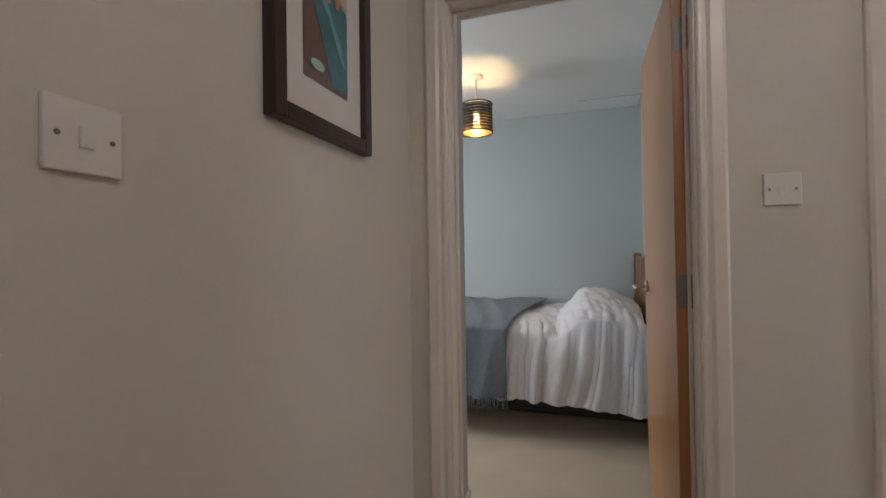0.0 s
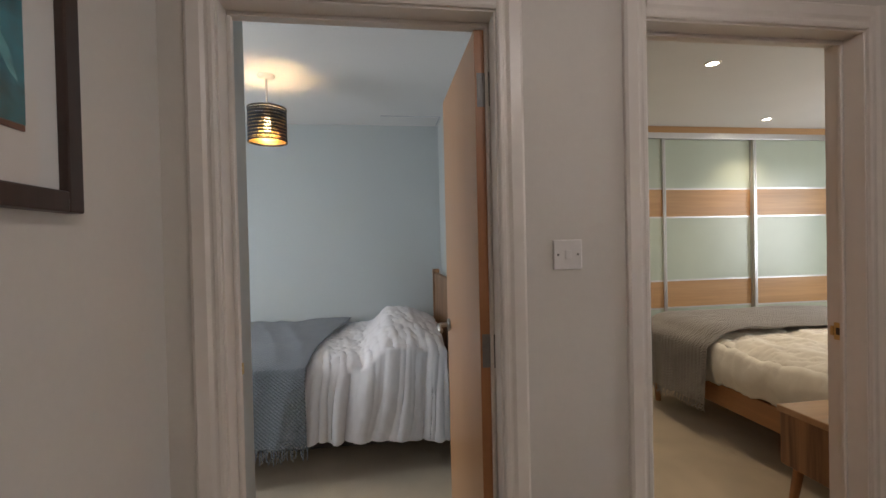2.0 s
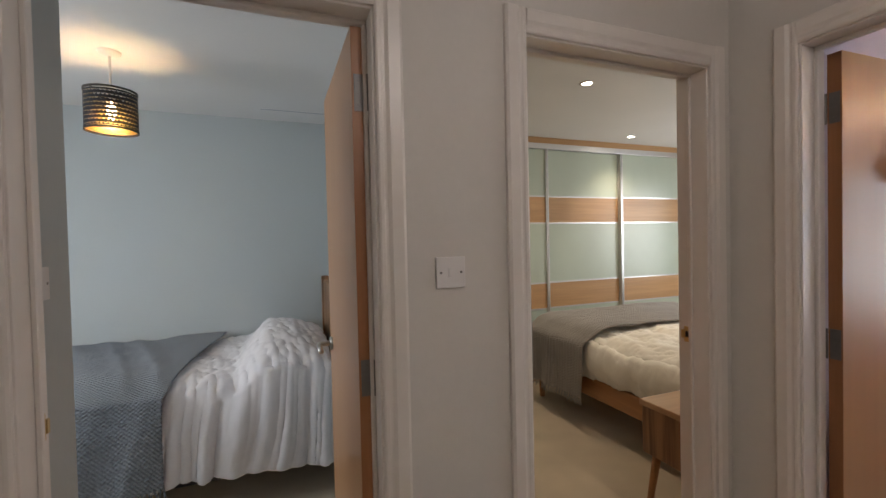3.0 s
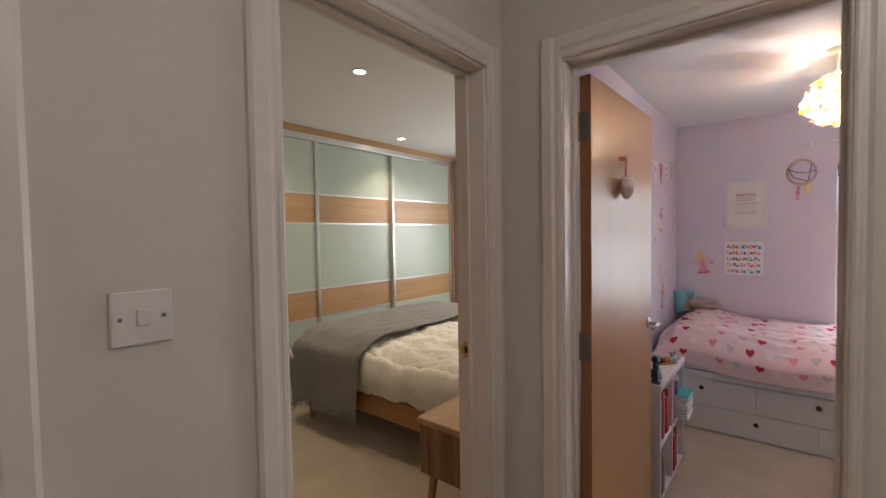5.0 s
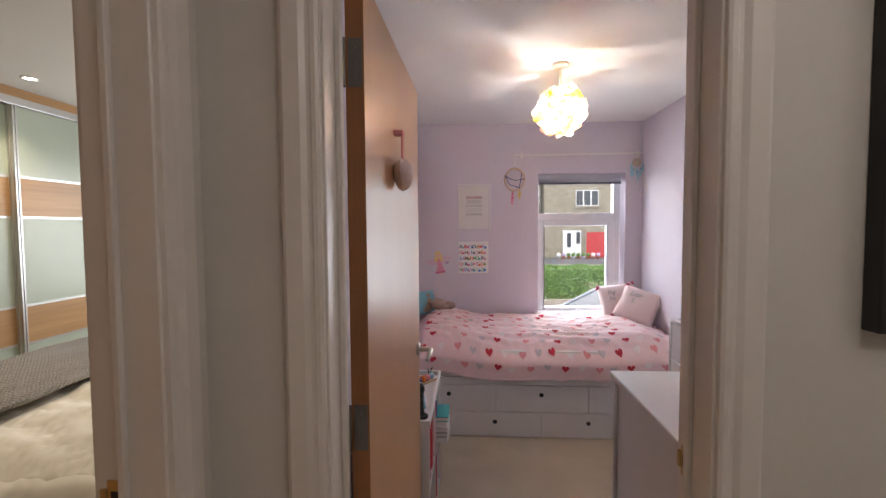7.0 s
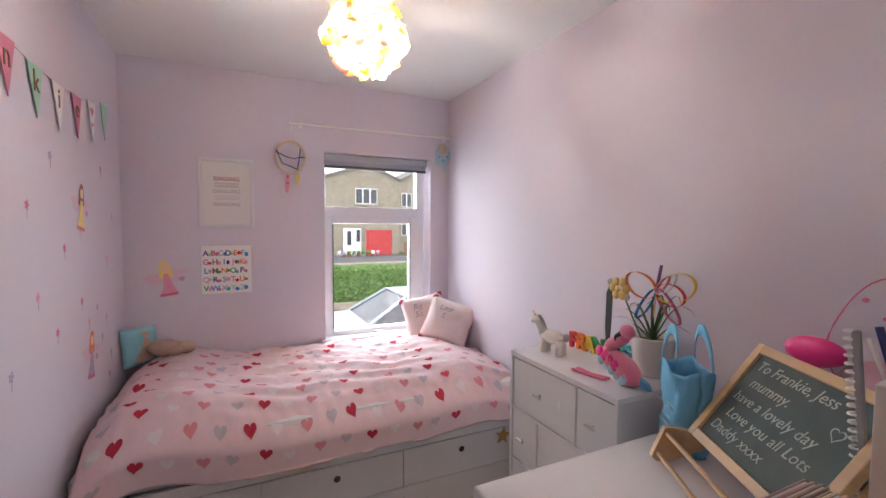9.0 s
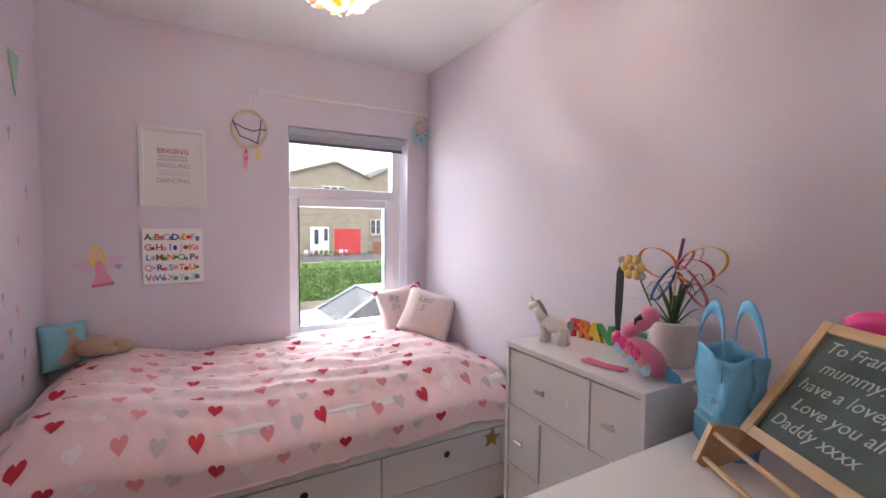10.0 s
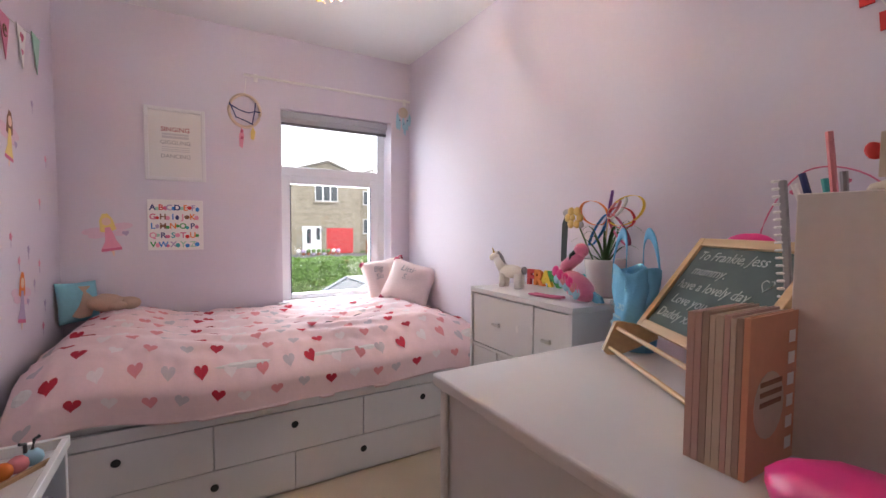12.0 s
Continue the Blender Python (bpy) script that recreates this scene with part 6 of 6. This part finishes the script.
hg = thing("hedge", (13.6, -4, GZ), "dense clipped green garden hedge", "hedge")
rnd = random.Random(2)
part("hedge_body", B((-0.45, -16, 0, 0.5, 16, 1.62), bevel=0.12), "hedge_green", hg)
lv, lf = [], []
for k in range(15000):
    y = rnd.uniform(-6.0, 9.0)
    top = rnd.random() < 0.35
    c = Vector((rnd.uniform(-0.5, 0.5), y, 1.65 + 0.05 * noise.noise(Vector((y * 2, 0, 0)))) if top else (-0.47 + rnd.uniform(-0.05, 0.04), y, rnd.uniform(0.74, 1.66)))
    d1 = Vector((rnd.uniform(-1, 1), rnd.uniform(-1, 1), rnd.uniform(-1, 1))).normalized() * 0.045
    d2 = d1.cross(Vector((rnd.uniform(-1, 1), rnd.uniform(-1, 1), rnd.uniform(-1, 1)))).normalized() * 0.022
    i = len(lv)
    lv += [c - d1, c + d2, c + d1, c - d2]
    lf.append((i, i + 1, i + 2, i + 3))
me = bpy.data.meshes.new("leaves")
me.from_pydata([tuple(v) for v in lv], [], lf)
lm = mat("hedge_leaf", (0.15, 0.27, 0.06), 0.6, 2, 0.3, 0.0, spots=1.0)
ge = lm.node_tree.nodes.new("ShaderNodeNewGeometry")
next(n for n in lm.node_tree.nodes if n.type == "MATH").inputs[0].default_value = 0
lm.node_tree.links.new(ge.outputs["Random Per Island"], next(n for n in lm.node_tree.nodes if n.type == "MATH").inputs[0])
me.materials.append(lm)
lo = new("leaves", me)
lo.parent = hg
tagged(lo, "small bright green leaves", kind="stuff")


def house_window(parent, y, z, w, h, lights):
    win_ = part("window", B((-0.06, y - w / 2, z, 0.02, y + w / 2, z + h)), "upvc", parent, "white framed window")
    for k in range(lights):
        a, b = y - w / 2 + w * k / lights + 0.06, y - w / 2 + w * (k + 1) / lights - 0.06
        part("pane", B((-0.075, a, z + 0.07, -0.062, b, z + h - 0.07)), "dark_glass", win_)
    part("sill", B((-0.14, y - w / 2 - 0.08, z - 0.12, 0.0, y + w / 2 + 0.08, z)), "garden_stone", win_)


def gable(y0, ym, y1, eave, apex, depth):
    bm = bmesh.new()
    a = [bm.verts.new((0, y, z)) for y, z in ((y0, 0), (y1, 0), (y1, eave), (ym, apex), (y0, eave))]
    b = [bm.verts.new((depth, v.co.y, v.co.z)) for v in a]
    bm.faces.new(a)
    bm.faces.new(b[::-1])
    for i in range(5):
        bm.faces.new((a[i], a[(i + 1) % 5], b[(i + 1) % 5], b[i]))
    return bm


def roof(y0, ym, y1, eave, apex, depth):
    bm = bmesh.new()
    o = 0.15
    pts = [(y0 - o, eave - 0.05), (ym, apex + 0.03), (y1 + o, eave - 0.05), (y1 + o, eave + 0.10), (ym, apex + 0.20), (y0 - o, eave + 0.10)]
    a = [bm.verts.new((-0.2, y, z)) for y, z in pts]
    b = [bm.verts.new((depth, y, z)) for y, z in pts]
    bm.faces.new(a)
    bm.faces.new(b[::-1])
    for i in range(6):
        bm.faces.new((a[i], a[(i + 1) % 6], b[(i + 1) % 6], b[i]))
    return bm


HX, g = 40.0, -1.31
h1 = thing("house", (HX, 0, g), "two-storey stone house with red garage door", "house")
part("wall", gable(-12.45, -9.5, -5.6, 6.9, 8.05, 9), "house_stone", h1, "pale weathered stone front wall")
part("roof", roof(-12.45, -9.5, -5.6, 6.9, 8.05, 9), "roof_slate", h1)
house_window(h1, -9.35, 4.62, 2.0, 1.4, 3)
gd = part("garage_door", B((-0.06, -11.75, 0.03, 0.02, -9.32, 2.28), bevel=0.01), "garage_red", h1, "red up-and-over garage door")
for k in range(5):
    part("groove", B((-0.068, -11.70, 0.40 + 0.38 * k, -0.058, -9.37, 0.43 + 0.38 * k)), "terracotta", gd)
part("garage_frame", B((-0.08, -11.87, 0, 0.0, -11.76, 2.40), (-0.08, -9.31, 0, 0.0, -9.20, 2.40), (-0.08, -11.87, 2.29, 0.0, -9.20, 2.40)), "garden_stone", h1)
fd = part("front_door", B((-0.07, -8.30, 0.10, 0.02, -7.25, 2.45), (-0.07, -8.85, 0.10, 0.02, -8.33, 2.45)), "upvc", h1, "white front door with side light")
part("pane", B((-0.085, -7.95, 0.95, -0.072, -7.60, 2.2), bevel=0.004), "dark_glass", fd)
part("pane", B((-0.085, -8.75, 1.25, -0.072, -8.43, 2.3)), "dark_glass", fd)
part("wall_lamp", B((-0.2, -8.92 - 0.08, 2.0, 0, -8.92 + 0.04, 2.3)), "grey_print", h1)
h2 = thing("house", (HX + 1.2, 0, g), "stone house with white windows beside the street", "house")
part("wall", gable(-5.5, -2.6, 0.9, 7.0, 8.6, 9), "house_stone", h2)
part("roof", roof(-5.5, -2.6, 0.9, 7.0, 8.6, 9), "roof_slate", h2)
for y, z, w, l in ((-4.6, 4.4, 1.3, 2), (-2.6, 4.4, 1.5, 2), (-4.6, 1.5, 1.3, 2), (-1.8, 1.5, 1.6, 2)):
    house_window(h2, y, z, w, 1.4, l)
h3 = thing("house", (HX + 3.5, 0, g), "stone house set back with small side windows", "house")
part("wall", gable(-26.0, -17.2, -12.6, 6.6, 8.9, 9), "house_stone", h3)
part("roof", roof(-26.0, -17.2, -12.6, 6.6, 8.9, 9), "roof_slate", h3)
house_window(h3, -14.5, 4.6, 1.1, 1.4, 2)
house_window(h3, -14.5, 1.7, 1.1, 1.5, 2)
h4 = thing("house", (HX + 4.0, 0, g), "row of stone houses further along the street", "house")
part("wall", gable(1.5, 6.5, 14.0, 6.5, 9.0, 9), "house_stone", h4)
part("roof", roof(1.5, 6.5, 14.0, 6.5, 9.0, 9), "roof_slate", h4)
for y in (3.5, 8.0):
    house_window(h4, y, 4.4, 1.5, 1.4, 2)
    house_window(h4, y, 1.5, 1.5, 1.4, 2)
fence = thing("fence", (39.0, -16.0, g), "dark timber fence beside the garage", "fence")
for k in range(22):
    part("board", B((0, 0.155 * k, 0, 0.03, 0.155 * k + 0.145, 1.15)), "brown", fence)
rnd = random.Random(14)
for k in range(9):
    t = thing("flower_pot", (38.6, -6.6 - 0.42 * k, GZ + 0.04), "small pot of flowers by the house front", "flower pot", "front garden pots")
    part("pot", lathe([(0, 0), (0.10, 0), (0.14, 0.22), (0.12, 0.22), (0, 0.2)], 10), rnd.choice(("grey_print", "terracotta", "lilac")), t)
    part("plant", blob((0, 0, 0.34), (0.18, 0.18, 0.17), 2, rough=0.5), rnd.choice(("hedge_green", "paper", "lilac", "hedge_green")), t)

# parked car in the drive
car = thing("parked_car", (10.0, -1.65, GZ + 0.02), "silver-grey parked car on the paved drive", "car", rz=-90)


def car_shell():
    prof = [(-2.05, 0.30), (-2.08, 0.62), (-1.95, 0.84), (-1.1, 0.98), (-0.55, 1.02), (0.1, 1.02), (1.2, 1.0), (1.95, 0.92), (2.08, 0.60), (2.05, 0.30)]
    bm = bmesh.new()
    secs = []
    for y, k in ((-0.86, 0.94), (-0.80, 1.0), (0.80, 1.0), (0.86, 0.94)):
        secs.append([bm.verts.new((x * (0.985 if abs(y) > 0.82 else 1), y, z * k)) for x, z in prof])
    for a, b in zip(secs, secs[1:]):
        for i in range(len(prof) - 1):
            bm.faces.new((a[i], a[i + 1], b[i + 1], b[i]))
    bm.faces.new(secs[0])
    bm.faces.new(secs[-1][::-1])
    return bm


def cabin(s=1.0, top=1.44):
    bm = bmesh.new()
    lo = [(-0.60, 0.76), (1.75, 0.76), (1.75, -0.76), (-0.60, -0.76)]
    hi = [(0.18, 0.60), (1.25, 0.58), (1.25, -0.58), (0.18, -0.60)]
    a = [bm.verts.new((x, y * s, 0.99)) for x, y in lo]
    b = [bm.verts.new((x, y * s, top)) for x, y in hi]
    bm.faces.new(b)
    for i in range(4):
        bm.faces.new((a[i], a[(i + 1) % 4], b[(i + 1) % 4], b[i]))
    return bm


part("body", car_shell(), "car_paint", car)
part("windows", cabin(), "dark_glass", car, "dark tinted windows")
rf = cabin(0.985, 1.44)
part("roof", B((0.16, -0.61, 1.435, 1.27, 0.61, 1.475), bevel=0.018), "car_paint", car)
for y in (-1, 1):
    for x0, z0, x1, z1, y0, y1 in ((-0.62, 0.99, 0.18, 1.45, 0.765, 0.60), (1.76, 0.99, 1.25, 1.45, 0.765, 0.59), (0.55, 0.99, 0.62, 1.45, 0.768, 0.60)):
        part("pillar", tube([(x0, y * y0, z0), (x1, y * y1, z1)], 0.03, 6), "car_paint", car)
    for x in (-1.30, 1.28):
        w = part("wheel", lathe([(0.0, 0.09), (0.20, 0.09), (0.22, 0.11), (0.31, 0.10), (0.32, 0.0), (0.31, -0.1), (0, -0.1)], 24, pose(x, y * 0.80, 0.32, -90 * y, 0, 0)), "black", car)
        part("rim", lathe([(0.0, 0.10), (0.06, 0.115), (0.19, 0.095), (0.20, 0.085)], 20, pose(x, y * 0.80, 0.32, -90 * y, 0, 0)), "steel", w)
    part("headlight", blob((-2.0, y * 0.62, 0.70), (0.10, 0.16, 0.09), 2), "glass", car)
    part("tail_light", blob((2.0, y * 0.66, 0.75), (0.07, 0.12, 0.09), 2), "red", car)
